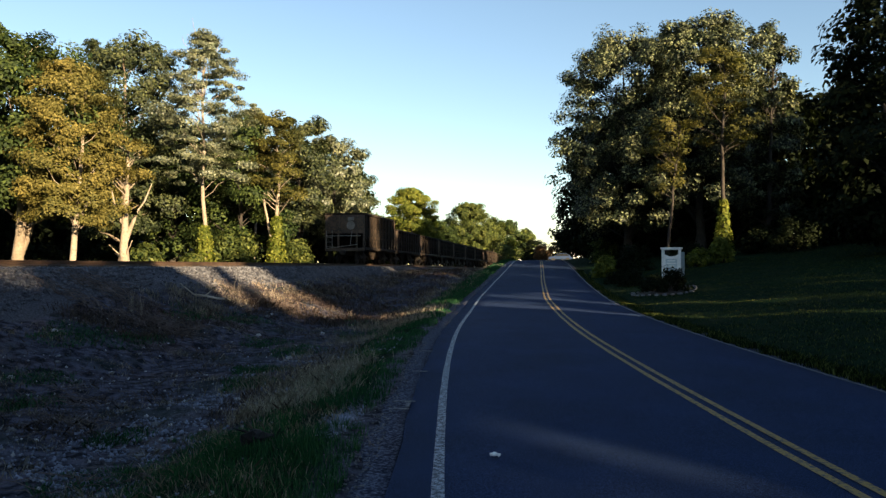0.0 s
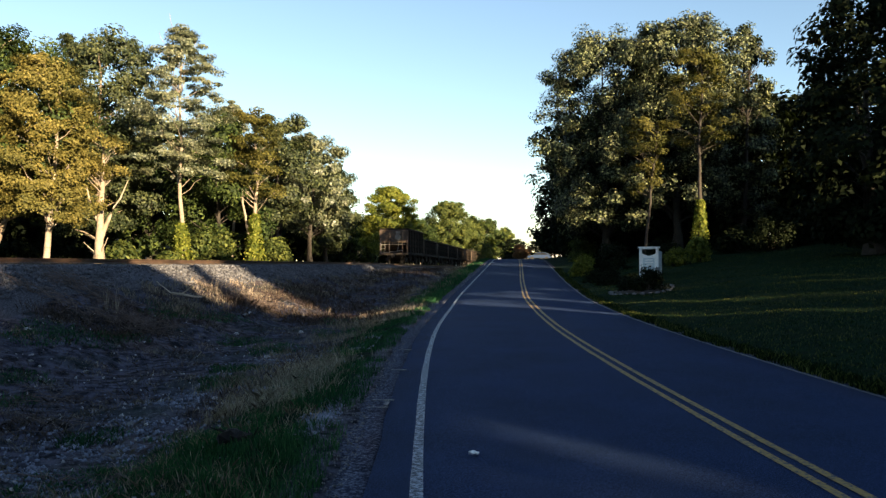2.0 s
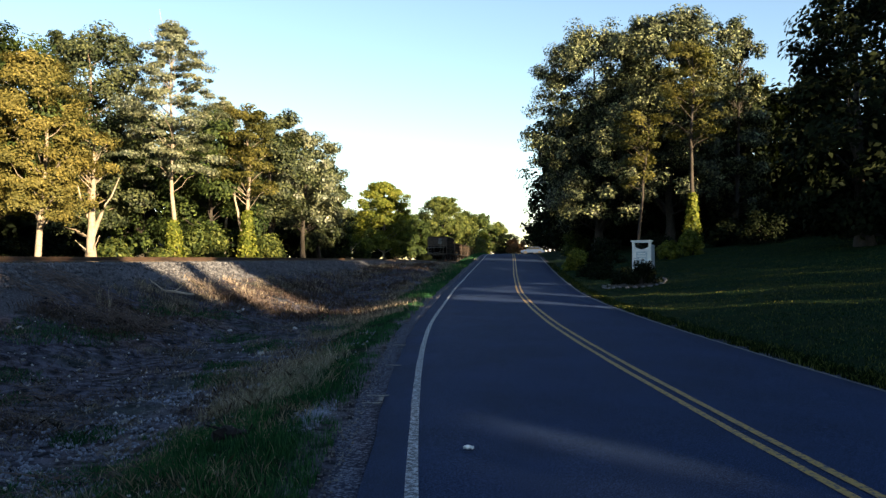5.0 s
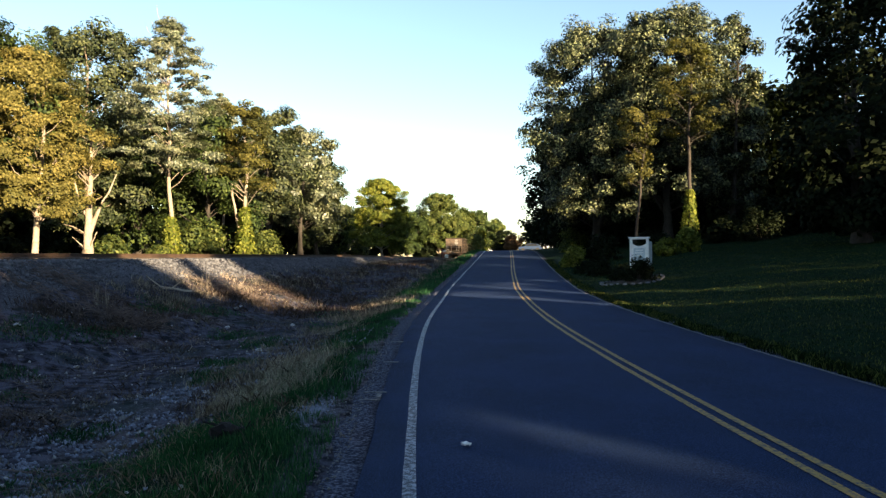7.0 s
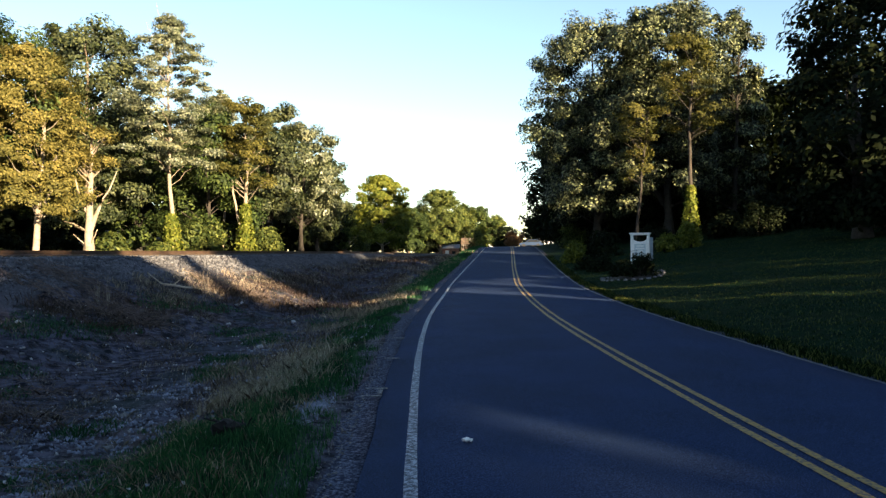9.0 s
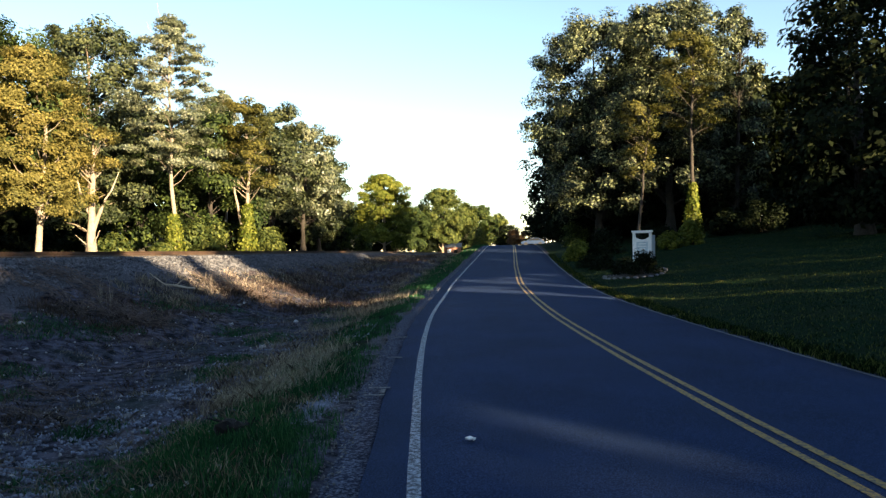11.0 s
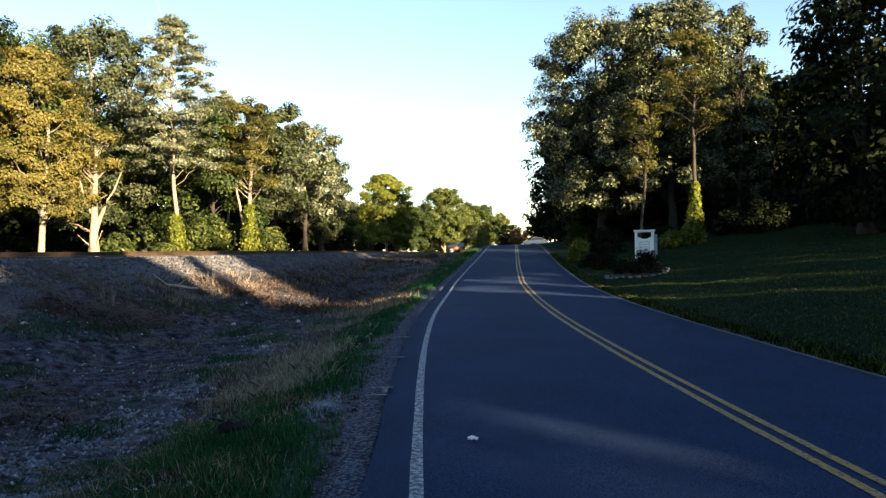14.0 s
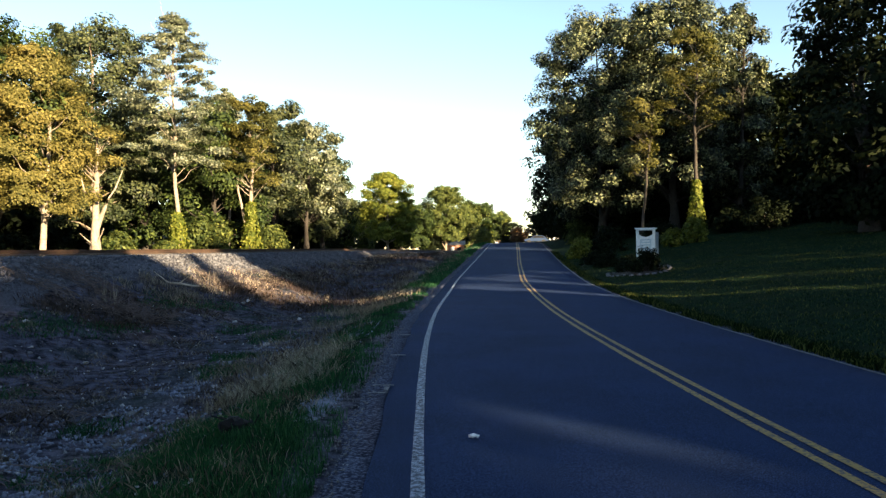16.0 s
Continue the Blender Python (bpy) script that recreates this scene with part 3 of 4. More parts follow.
    tree("maple_tree", "pale-topped maple beside the railway", *spot(-18.8, 64), 11.6, 3.4, 2.9, LEAF_SILVER, BARK_DARK, "egg", 130, 105, 0.3, 1.15, 0.24, 0, 21, group=g)
    tree("maple_tree", "dark green maple beside the railway", *spot(-17.5, 72), 10.4, 2.4, 2.4, LEAF_BLUE, BARK_DARK, "round", 120, 100, 0.32, 1.1, 0.24, 0, 22, group=g)
    tree("sycamore_tree", "yellow-green sycamore in full sun", *spot(-12.6, 112), 13.2, 2.6, 3.9, LEAF_BRIGHT, BARK_PALE, "egg", 230, 105, 0.36, 1.35, 0.22, 0, 23, group=g, flat=0.6)
    tree("sycamore_tree", "small yellow-green sycamore in full sun", *spot(-15.3, 125), 9.2, 1.6, 3.4, LEAF_MID, BARK_PALE, "round", 100, 95, 0.46, 1.4, 0.26, 0, 24, group=g)
    tree("elm_tree", "domed green elm beside the railway", *spot(-8.1, 176), 16.4, 4.0, 6.2, LEAF_MID, BARK, "round", 190, 100, 0.55, 2.0, 0.34, 2, 25, group=g)
    tree("elm_tree", "green elm beside the railway", *spot(-10.6, 150), 10.6, 2.6, 3.6, LEAF_DEEP, BARK, "round", 110, 100, 0.5, 1.6, 0.3, 0, 26, group=g)
    tree("elm_tree", "green elm far along the railway", *spot(-6.3, 218), 15.6, 1.6, 5.4, LEAF_MID, BARK, "egg", 120, 95, 0.66, 2.0, 0.3, 0, 27, group=g)
    tree("elm_tree", "green elm far along the railway", *spot(-5.0, 262), 18.6, 1.2, 5.4, LEAF_DEEP, BARK, "egg", 110, 95, 0.75, 2.1, 0.3, 0, 28, group=g)
    tree("elm_tree", "green elm far along the railway", *spot(-4.0, 310), 18.0, 1.0, 6.0, LEAF_MID, BARK, "round", 100, 90, 0.9, 2.3, 0.3, 0, 32, group=g)
    tree("poplar_tree", "slim pale green poplar beside the road", *spot(-4.9, 126), 4.6, 0.3, 0.55, LEAF_BRIGHT, BARK, "egg", 50, 80, 0.3, 0.55, 0.12, 0, 29, group=g)
    for k, (b, dist, h, r) in enumerate(((-32.0, 45, 2.0, 1.2), (-25.8, 49, 2.8, 1.7), (-21.4, 55, 2.0, 1.2), (-29.0, 45, 1.3, 0.8))):
        bush("bush", "low leafy branches of sunlit undergrowth", *spot(b, dist), h, r, LEAF_MID, 160 + k, 46, 90, 0.24, "undergrowth behind the railway")
    # bushes added to darken the bright gaps under the park trees
    for k, (b, dist, h) in enumerate(((-43.0, 58, 2.4), (-40.6, 60, 2.9), (-38.7, 57, 2.3), (-36.6, 60, 2.8), (-34.6, 58, 2.4))):
        bush("bush", "dark undergrowth in the shade of the park", *spot(b, dist), h, 1.7, LEAF_SHADED, 180 + k, 36, 70, 0.28, "undergrowth behind the railway")
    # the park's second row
    src = tree("park_tree", "shady park tree beyond the first row", *spot(-38, 66), 12.0, 1.6, 5.0, LEAF_SHADED, BARK_DARK, "round", 110, 64, 0.57, 1.6, 0.3, 0, 30, group="trees deeper in the park", bunch=1.3)
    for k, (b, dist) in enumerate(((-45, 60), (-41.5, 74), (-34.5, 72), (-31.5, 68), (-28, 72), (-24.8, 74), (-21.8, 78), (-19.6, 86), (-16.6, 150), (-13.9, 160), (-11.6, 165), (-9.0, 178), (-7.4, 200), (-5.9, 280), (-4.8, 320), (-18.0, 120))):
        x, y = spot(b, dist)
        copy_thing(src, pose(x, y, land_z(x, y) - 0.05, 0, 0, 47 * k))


def right_wood():
    """The tall dark wood on the lawn's far side."""
    g = "wood beyond the lawn"
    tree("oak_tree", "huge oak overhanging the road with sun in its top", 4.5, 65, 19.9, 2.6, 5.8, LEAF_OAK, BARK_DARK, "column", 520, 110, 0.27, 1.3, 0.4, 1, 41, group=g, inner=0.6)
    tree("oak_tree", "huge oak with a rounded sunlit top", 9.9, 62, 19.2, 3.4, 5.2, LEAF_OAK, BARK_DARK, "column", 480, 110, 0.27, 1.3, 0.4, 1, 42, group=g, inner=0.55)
    tree("hickory_tree", "tall feathery hickory with yellowing leaves and a pale trunk", 10.3, 54.6, 15.4, 8.2, 2.0, LEAF_OLIVE, BARK_DARK, "egg", 70, 80, 0.22, 1.0, 0.2, 0, 43, vine=4.0, group=g, inner=0.35, flat=0.5)
    tree("hickory_tree", "slim hickory with drooping yellow-brown sprays", 6.4, 55, 10.8, 5.4, 1.3, LEAF_OLIVE, BARK_DARK, "egg", 36, 80, 0.22, 0.9, 0.13, 0, 50, group=g, inner=0.3, flat=0.6, lean=(1.0, 0))
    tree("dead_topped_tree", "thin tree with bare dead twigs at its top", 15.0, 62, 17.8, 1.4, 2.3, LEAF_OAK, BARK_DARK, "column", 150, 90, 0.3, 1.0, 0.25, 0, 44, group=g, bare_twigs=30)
    tree("oak_tree", "dark leafy oak leaning over the road", 5.0, 84, 16.0, 1.6, 5.2, LEAF_SHADED, BARK_DARK, "egg", 130, 100, 0.42, 1.4, 0.35, 0, 45, group=g, bunch=1.3)
    tree("oak_tree", "very dark oak in deep shade on the lawn", 15.3, 38.4, 13.0, 1.0, 4.0, LEAF_SHADED, BARK_DARK, "column", 160, 105, 0.32, 1.2, 0.38, 1, 46, group=g, bunch=1.3)
    # unseen oak right of the view, kept for the shade it throws
    tree("oak_tree", "very dark oak in deep shade on the lawn", 24.5, 33.6, 10.7, 1.0, 4.1, LEAF_SHADED, BARK_DARK, "round", 150, 105, 0.34, 1.3, 0.4, 1, 47, group=g, bunch=1.3)
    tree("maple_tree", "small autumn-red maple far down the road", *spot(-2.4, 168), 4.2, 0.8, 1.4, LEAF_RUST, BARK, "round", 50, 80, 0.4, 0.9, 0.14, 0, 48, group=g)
    src = tree("forest_tree", "dark tree deep in the wood", 10, 68, 15.0, 0.8, 5.2, LEAF_SHADED, BARK_DARK, "column", 130, 64, 0.6, 1.7, 0.3, 0, 49, group="trees deep in the wood", bunch=1.3)
    # copies farthest right stand unseen, added to keep sun off the wood
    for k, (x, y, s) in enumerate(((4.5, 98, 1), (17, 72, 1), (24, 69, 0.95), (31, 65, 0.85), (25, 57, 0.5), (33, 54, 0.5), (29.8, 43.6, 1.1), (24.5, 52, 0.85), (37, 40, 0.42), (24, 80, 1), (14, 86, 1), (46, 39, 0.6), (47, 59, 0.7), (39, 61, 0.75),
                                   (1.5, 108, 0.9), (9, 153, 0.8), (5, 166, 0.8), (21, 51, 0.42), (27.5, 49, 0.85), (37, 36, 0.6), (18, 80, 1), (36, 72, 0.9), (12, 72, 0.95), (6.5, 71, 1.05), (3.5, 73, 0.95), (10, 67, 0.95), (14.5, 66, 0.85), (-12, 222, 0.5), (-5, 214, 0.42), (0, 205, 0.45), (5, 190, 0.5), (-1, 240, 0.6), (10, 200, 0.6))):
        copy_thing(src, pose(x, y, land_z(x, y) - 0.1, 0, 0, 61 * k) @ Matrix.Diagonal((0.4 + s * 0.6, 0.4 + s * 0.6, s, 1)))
    # added to fill bright gaps low in the wood with near-black leaves
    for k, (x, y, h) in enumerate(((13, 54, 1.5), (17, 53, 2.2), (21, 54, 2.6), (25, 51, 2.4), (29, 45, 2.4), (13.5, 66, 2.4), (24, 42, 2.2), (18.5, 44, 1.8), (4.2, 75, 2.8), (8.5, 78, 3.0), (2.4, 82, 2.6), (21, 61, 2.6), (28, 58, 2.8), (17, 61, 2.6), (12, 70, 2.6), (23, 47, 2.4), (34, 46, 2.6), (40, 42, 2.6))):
        bush("bush", "dark undergrowth on the floor of the wood", x, y, h, 2.3, LEAF_SHADED, 140 + k, 30, 70, 0.3, "undergrowth in the wood")


def evening_screen():
    """Trees out of view, added across lawn and roadside to shade road and ditch."""
    g, row = "trees across the lawn", 34.0
    src = tree("lawn_tree", "unseen dense tree across the lawn, added to cast shade", row, -77, 13.2, 1.6, 2.7, LEAF_SHADED, BARK_DARK, "column", 110, 50, 0.66, 1.35, 0.3, 0, 60, group=g, bunch=1.3)

    def again(y, wide=1.0, high=1.0, x=row):
        copy_thing(src, pose(x, y, land_z(x, y) - 0.2, 0, 0, 50 * y) @ Matrix.Diagonal((wide, wide, high, 1)))

    rng = random.Random(5)
    for y in (-72, -68, -64, -60, -56, -52, -48, -44, -40, -36, -33.2, -30.4):
        again(y, 1.0, 1.0 + rng.uniform(-0.03, 0.03), row + rng.uniform(-0.8, 0.8))
    # low ones under the gap that lets the sun on to the bank
    for y, wide, high in ((-23.6, 0.62, 1.05), (-20.6, 0.42, 0.93), (-19.0, 0.42, 0.84), (-17.2, 0.42, 0.78), (-15.3, 0.42, 0.77), (-13.4, 0.42, 0.74), (-17.7, 0.22, 1.06),
                          (-11.0, 0.45, 0.66), (-9.2, 0.5, 0.72), (-8.0, 0.34, 0.6), (-4.5, 0.45, 0.6), (-3.0, 0.38, 0.62), (0.5, 0.4, 0.6), (3.0, 0.5, 0.6), (7.6, 0.62, 0.84), (-26.6, 0.4, 0.42), (13.3, 0.7, 0.74), (10.4, 0.4, 0.82),
                          (17.5, 1.0, 0.62), (21.4, 0.6, 0.6), (26.6, 0.8, 0.6)):
        again(y, wide, high, row - 0.6)
    for k, (y, top, foot, r) in enumerate(((-10.8, 14.8, 9.7, 1.5), (-8.4, 15.4, 9.6, 1.6), (-5.7, 14.5, 9.0, 2.4), (-1.6, 14.5, 9.0, 1.9), (1.6, 14.0, 8.6, 2.4), (3.4, 18.4, 8.6, 1.6), (6.0, 18.4, 8.6, 1.6), (13.2, 18.2, 8.6, 2.0), (20.4, 18.0, 8.6, 2.0), (24.2, 18.0, 8.6, 1.8), (-26.4, 14.0, 8.3, 1.8))):
        tree("lawn_tree", "unseen high-crowned tree across the lawn, added to narrow sunbeams", row, y, top, foot, r, LEAF_SHADED, BARK_DARK, "column", 80, 90, 0.5, 1.2, 0.22, 0, 63 + k, group=g, bunch=1.3)
    src = tree("shade_tree", "unseen tall spreading tree beside the road, added to cast shade", 12, -20, 15.0, 3.0, 5.5, LEAF_SHADED, BARK_DARK, "round", 130, 50, 0.66, 1.6, 0.35, 1, 61, group="shade trees beside the road", bunch=1.3)
    for k, (x, y) in enumerate(((13.0, -2.9), (18.0, -7.7), (23.0, -12.7), (10, -14.3), (18.5, -22), (27, -30.6), (8, -25.3), (20, -40), (-7, -16), (-9, -28), (30, -48), (6, -39), (-16, -18))):
        w, h = (0.36, 0.74) if k < 3 else (1.0, 1.0)
        copy_thing(src, pose(x, y, land_z(x, y) - 0.1, 0, 0, 71 * k) @ Matrix.Diagonal((w, w, h, 1)))


left_wood()
right_wood()
evening_screen()
# the three bright ones get light leaves in place of sun on them
for k, (x, y, h, r, m) in enumerate(((1.9, 48.5, 1.3, 0.9, LEAF_BRIGHT), (3.6, 50, 1.8, 1.4, LEAF_SHADED), (7.5, 47.5, 1.2, 0.7, LEAF_BRIGHT), (9.0, 47.8, 1.6, 0.8, LEAF_BRIGHT),
                                      (2.4, 68, 2.2, 1.4, LEAF_MID), (7.2, 51, 1.4, 1.3, LEAF_SHADED), (14, 51, 2.0, 1.6, LEAF_SHADED), (-11.2, 121, 3.4, 1.8, LEAF_MID), (-11.4, 127, 4.2, 2.2, LEAF_SHADED), (-12.0, 134, 4.6, 2.4, LEAF_MID))):
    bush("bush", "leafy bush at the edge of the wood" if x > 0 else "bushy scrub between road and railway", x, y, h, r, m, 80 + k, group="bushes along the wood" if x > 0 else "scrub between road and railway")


# ---- the coal train ----
CAR_L, PITCH, CAR_W = 9.7, 10.5, 3.1
TRAIN_Y, TRAIN_V, CARS = 53.6, 12.3, 15


def prism(bm, section, x0, x1):
    """A solid of a side-view section (y, z) between two x."""
    a = [bm.verts.new((x0, y, z)) for y, z in section]
    b = [bm.verts.new((x1, y, z)) for y, z in section]
    n = len(section)
    bm.faces.new(a)
    bm.faces.new(b[::-1])
    for i in range(n):
        bm.faces.new((a[i], b[i], b[(i + 1) % n], a[(i + 1) % n]))
    bmesh.ops.recalc_face_normals(bm, faces=bm.faces)
    return bm


def hopper_car(CAR_TOP, label):
    car = thing("hopper_car", label, "freight car", group="coal train")
    h, L = CAR_W / 2, CAR_L
    foot = CAR_TOP - 1.55
    # side sheets and slope sheets as one hopper shell
    bm = bmesh.new()
    prism(bm, [(0.25, foot), (2.3, 1.15), (L - 2.3, 1.15), (L - 0.25, foot), (L - 0.25, CAR_TOP - 0.1), (0.25, CAR_TOP - 0.1)], -h + 0.1, h - 0.1)
    body = part("body", bm, CAR_BLACK, car)
    for s in (-1, 1):
        part("side_sill", a_box(s * h - 0.08, s * h + 0.08, 0.1, L - 0.1, 1.02, 1.24, bevel=0.02), CAR_BLACK, car)
        part("top_rail", a_box(s * (h - 0.02) - 0.08, s * (h - 0.02) + 0.08, 0.15, L - 0.15, CAR_TOP - 0.14, CAR_TOP, bevel=0.02), CAR_BLACK, car)
    for y in (0.2, L - 0.2):
        part("top_rail", a_box(-h, h, y - 0.07, y + 0.07, CAR_TOP - 0.14, CAR_TOP - 0.003, bevel=0.02), CAR_BLACK, car)
    rib = bpy.data.meshes.new("rib")
    bm = a_box(-0.06, 0.06, -0.07, 0.07, 1.24, CAR_TOP - 0.14, bevel=0.015)
    bm.to_mesh(rib)
    bm.free()
    rib.materials.append(CAR_BLACK)
    for s in (-1, 1):
        for i in range(10):
            ob = new("rib", rib)
            ob.parent = car
            ob.location = (s * (h - 0.05), 0.4 + i * (L - 0.8) / 9, 0)
    # coal heaped inside
    rng = np.random.default_rng(8)
    bm = bmesh.new()
    bmesh.ops.create_grid(bm, x_segments=8, y_segments=30, size=0.5)
    for v in bm.verts:
        u, w = v.co.x * 2, v.co.y * 2
        v.co = Vector((u * (h - 0.15), L / 2 + w * (L / 2 - 0.35), CAR_TOP - 0.45 + 0.38 * (1 - u * u) * (1 - w ** 6) + rng.normal() * 0.03))
    part("coal_load", bm, IRON, car, "heap of coal")
    for end, y, o in (("near", 0.0, 1), ("far", L, -1)):
        part("end_panel", a_box(-h + 0.03, h - 0.03, min(y + o * 0.12, y + o * 0.24), max(y + o * 0.12, y + o * 0.24), foot, CAR_TOP - 0.145), CAR_END, car, "rust-streaked end panel in paint lightened as if sunlit")
        for x in (-h + 0.06, -0.5, 0.95, h - 0.06):
            part("end_post", a_box(x - 0.06, x + 0.06, min(y + o * 0.04, y + o * 0.14), max(y + o * 0.04, y + o * 0.14), 1.2, CAR_TOP - 0.15), CAR_END, car)
        part("end_sill", a_box(-h, h, min(y, y + o * 0.25), max(y, y + o * 0.25), 0.95, 1.2, bevel=0.02), CAR_END, car)
        part("platform", a_box(-h + 0.1, h - 0.1, min(y + o * 0.25, y + o * 1.8), max(y + o * 0.25, y + o * 1.8), 1.1, 1.16), IRON, car)
        part("coupler", box(a_box(-0.14, 0.14, min(y - o * 0.55, y), max(y - o * 0.55, y), 0.72, 0.98, bevel=0.04), -0.2, 0.2, min(y - o * 0.55, y - o * 0.3), max(y - o * 0.55, y - o * 0.3), 0.68, 1.02, bevel=0.05), IRON, car)
        bm = bmesh.new()
        rod(bm, (-h + 0.15, y - o * 0.05, foot - 0.2), (h - 0.25, y - o * 0.05, foot - 0.2), 0.03)
        part("handrail", bm, GRAB_PAINT, car, "pale worn grab iron")
        bm = bmesh.new()
        rod(bm, (-h + 0.15, y - o * 0.06, 1.15), (h - 0.5, y - o * 0.06, 1.45), 0.028)
        part("uncoupling_lever", bm, GRAB_PAINT, car)
        bm = bmesh.new()
        for x in (-h + 0.15, -h + 0.6):
            rod(bm, (x, y - o * 0.05, 1.15), (x, y - o * 0.05, 2.5), 0.025)
        for z in (1.3, 1.65, 2.0):
            rod(bm, (-h + 0.15, y - o * 0.05, z), (-h + 0.6, y - o * 0.05, z), 0.02)
        part("ladder", bm, GRAB_PAINT, car, "pale worn ladder")
        bm = bmesh.new()
        rod(bm, (0.45, y - o * 0.04, 1.3), (0.62, y - o * 0.04, 2.5), 0.025)
        part("brake_rod", bm, GRAB_PAINT, car)
        if end == "near":
            part("stencil", a_box(0.22, 0.72, 0.10, 0.118, CAR_TOP - 0.58, CAR_TOP - 0.32, bevel=0.01), GRAB_PAINT, car, "white stencilled bars")
            bm = bmesh.new()
            bmesh.ops.create_circle(bm, cap_ends=True, segments=18, radius=0.33, matrix=pose(0.46, 0.112, (CAR_TOP - 0.94), 90, 0, 0))
            r = bmesh.ops.extrude_face_region(bm, geom=bm.faces[:])
            for v in [g for g in r["geom"] if isinstance(g, bmesh.types.BMVert)]:
                v.co.y -= 0.012
                v.co.z = (CAR_TOP - 0.94) + (v.co.z - (CAR_TOP - 0.94)) * 0.95
            part("emblem", bm, GRAB_PAINT, car, "round white emblem")
    for i in range(2):
        y = L / 2 + (i - 0.5) * 2.6
        bm = bmesh.new()
        prism(bm, [(y - 1.2, 1.15), (y - 0.45, 0.35), (y + 0.45, 0.35), (y + 1.2, 1.15)], -h + 0.35, h - 0.35)
        part("discharge_chute", bm, CAR_BLACK, car)
    for y in (1.75, L - 1.75):
        for s in (-1, 1):
            fr = part("truck_frame", box(a_box(s * 0.98 - 0.07, s * 0.98 + 0.07, y - 1.1, y + 1.1, 0.42, 0.62, bevel=0.04), s * 0.98 - 0.09, s * 0.98 + 0.09, y - 0.4, y + 0.4, 0.25, 0.75, bevel=0.05), IRON, car)
            for w in (-0.88, 0.88):
                bm = bmesh.new()
                q = pose(s * 0.755, y + w, 0.44, 0, 90, 0)
                bmesh.ops.create_cone(bm, cap_ends=True, segments=24, radius1=0.44, radius2=0.43, depth=0.12, matrix=q)
                bmesh.ops.create_cone(bm, cap_ends=True, segments=24, radius1=0.47, radius2=0.47, depth=0.03, matrix=pose(s * 0.70, y + w, 0.44, 0, 90, 0))
                bmesh.ops.create_cone(bm, cap_ends=True, segments=10, radius1=0.12, radius2=0.1, depth=0.5, matrix=pose(s * 0.85, y + w, 0.44, 0, 90, 0))
                part("wheel", bm, IRON, car)
        part("bolster", a_box(-1.0, 1.0, y - 0.2, y + 0.2, 0.6, 1.0), IRON, car)
    return car


train = [hopper_car(3.85, "tall sooty open-top coal hopper car closing the train"), hopper_car(3.1, "low sooty open-top coal hopper car rolling on the railway")]
for k in range(2, CARS):
    train.append(copy_thing(train[1], pose(0, 0, 0)))


def on_rails(y):
    """The pose of a car whose rear end is at y."""
    a, b = float(drop(y)), float(drop(y + CAR_L))
    return pose(TRACK_X, y, RAIL_TOP - a, -math.degrees(math.atan((b - a) / CAR_L)))


for k, c in enumerate(train):
    c.matrix_world = on_rails(TRAIN_Y + k * PITCH)


# ---- the roadside sign ----
def board_sign():
    x, y = spot(7.05, 41.5)
    z = land_z(x, y)
    s = thing("board_sign", "white painted wooden sign with two posts and a cap", "sign", pose(x, y, z, 0, 0, -19))
    for px in (-0.44, 0.44):
        part("post", a_box(px - 0.07, px + 0.07, -0.07, 0.07, -0.2, 1.58, bevel=0.01), WHITE_PAINT, s)
    part("cap", box(a_box(-0.57, 0.57, -0.14, 0.14, 1.58, 1.66, bevel=0.01), -0.51, 0.51, -0.11, 0.11, 1.53, 1.58), WHITE_PAINT, s)
    bm = bmesh.new()
    n = 14
    top = [(-0.37 + 0.74 * i / n, 1.30 - 0.13 * math.sin(math.pi * i / n)) for i in range(n + 1)]
    a = [bm.verts.new((u, -0.03, w)) for u, w in top + [(0.37, 0.2), (-0.37, 0.2)]]
    b = [bm.verts.new((u, 0.03, w)) for u, w in top + [(0.37, 0.2), (-0.37, 0.2)]]
    bm.faces.new(a[::-1])
    bm.faces.new(b)
    for i in range(len(a)):
        bm.faces.new((a[i], a[(i + 1) % len(a)], b[(i + 1) % len(a)], b[i]))
    bmesh.ops.recalc_face_normals(bm, faces=bm.faces)
    part("panel", bm, WHITE_PAINT, s)
    part("side_board", a_box(0.42, 0.48, 0.075, 1.05, 0.12, 1.42, bevel=0.008), PANEL_PAINT, s, "pale blue-grey side board")
    part("inset", a_box(-0.30, 0.30, -0.045, -0.031, 0.3, 1.05), PANEL_PAINT, s, "pale blue panel")
    for i, (w, zz) in enumerate(((0.4, 0.94), (0.46, 0.8), (0.3, 0.66))):
        part("bar", a_box(-w / 2, w / 2, -0.052, -0.0455, zz - 0.035, zz + 0.035), WHITE_PAINT, s, "plain white bar in place of writing")


board_sign()


# ---- mulch bed, litter, far things ----
def pebble(bm, centre, size, rng, squash=0.6):
    r = bmesh.ops.create_icosphere(bm, subdivisions=1, radius=size)
    q = Euler((rng.uniform(0, 6), rng.uniform(0, 6), rng.uniform(0, 6))).to_matrix()
    for v in r["verts"]:
        v.co = q @ (v.co * rng.uniform(0.75, 1.15))
        v.co.z *= squash
        v.co += Vector(centre)


def lone_stone(x, y, size, seed, label="pale stone lying in the weedy ditch", mat=None, group="loose stones in the ditch", lift=0.4):
    rng = random.Random(seed)
    bm = bmesh.new()
    pebble(bm, (0, 0, 0), size, rng)
    ob = part("stone", bm, mat or STONE_PALE)
    ob.matrix_world = pose(x, y, land_z(x, y) + size * 0.6 * lift)
    tagged(ob, label, "stone", group)


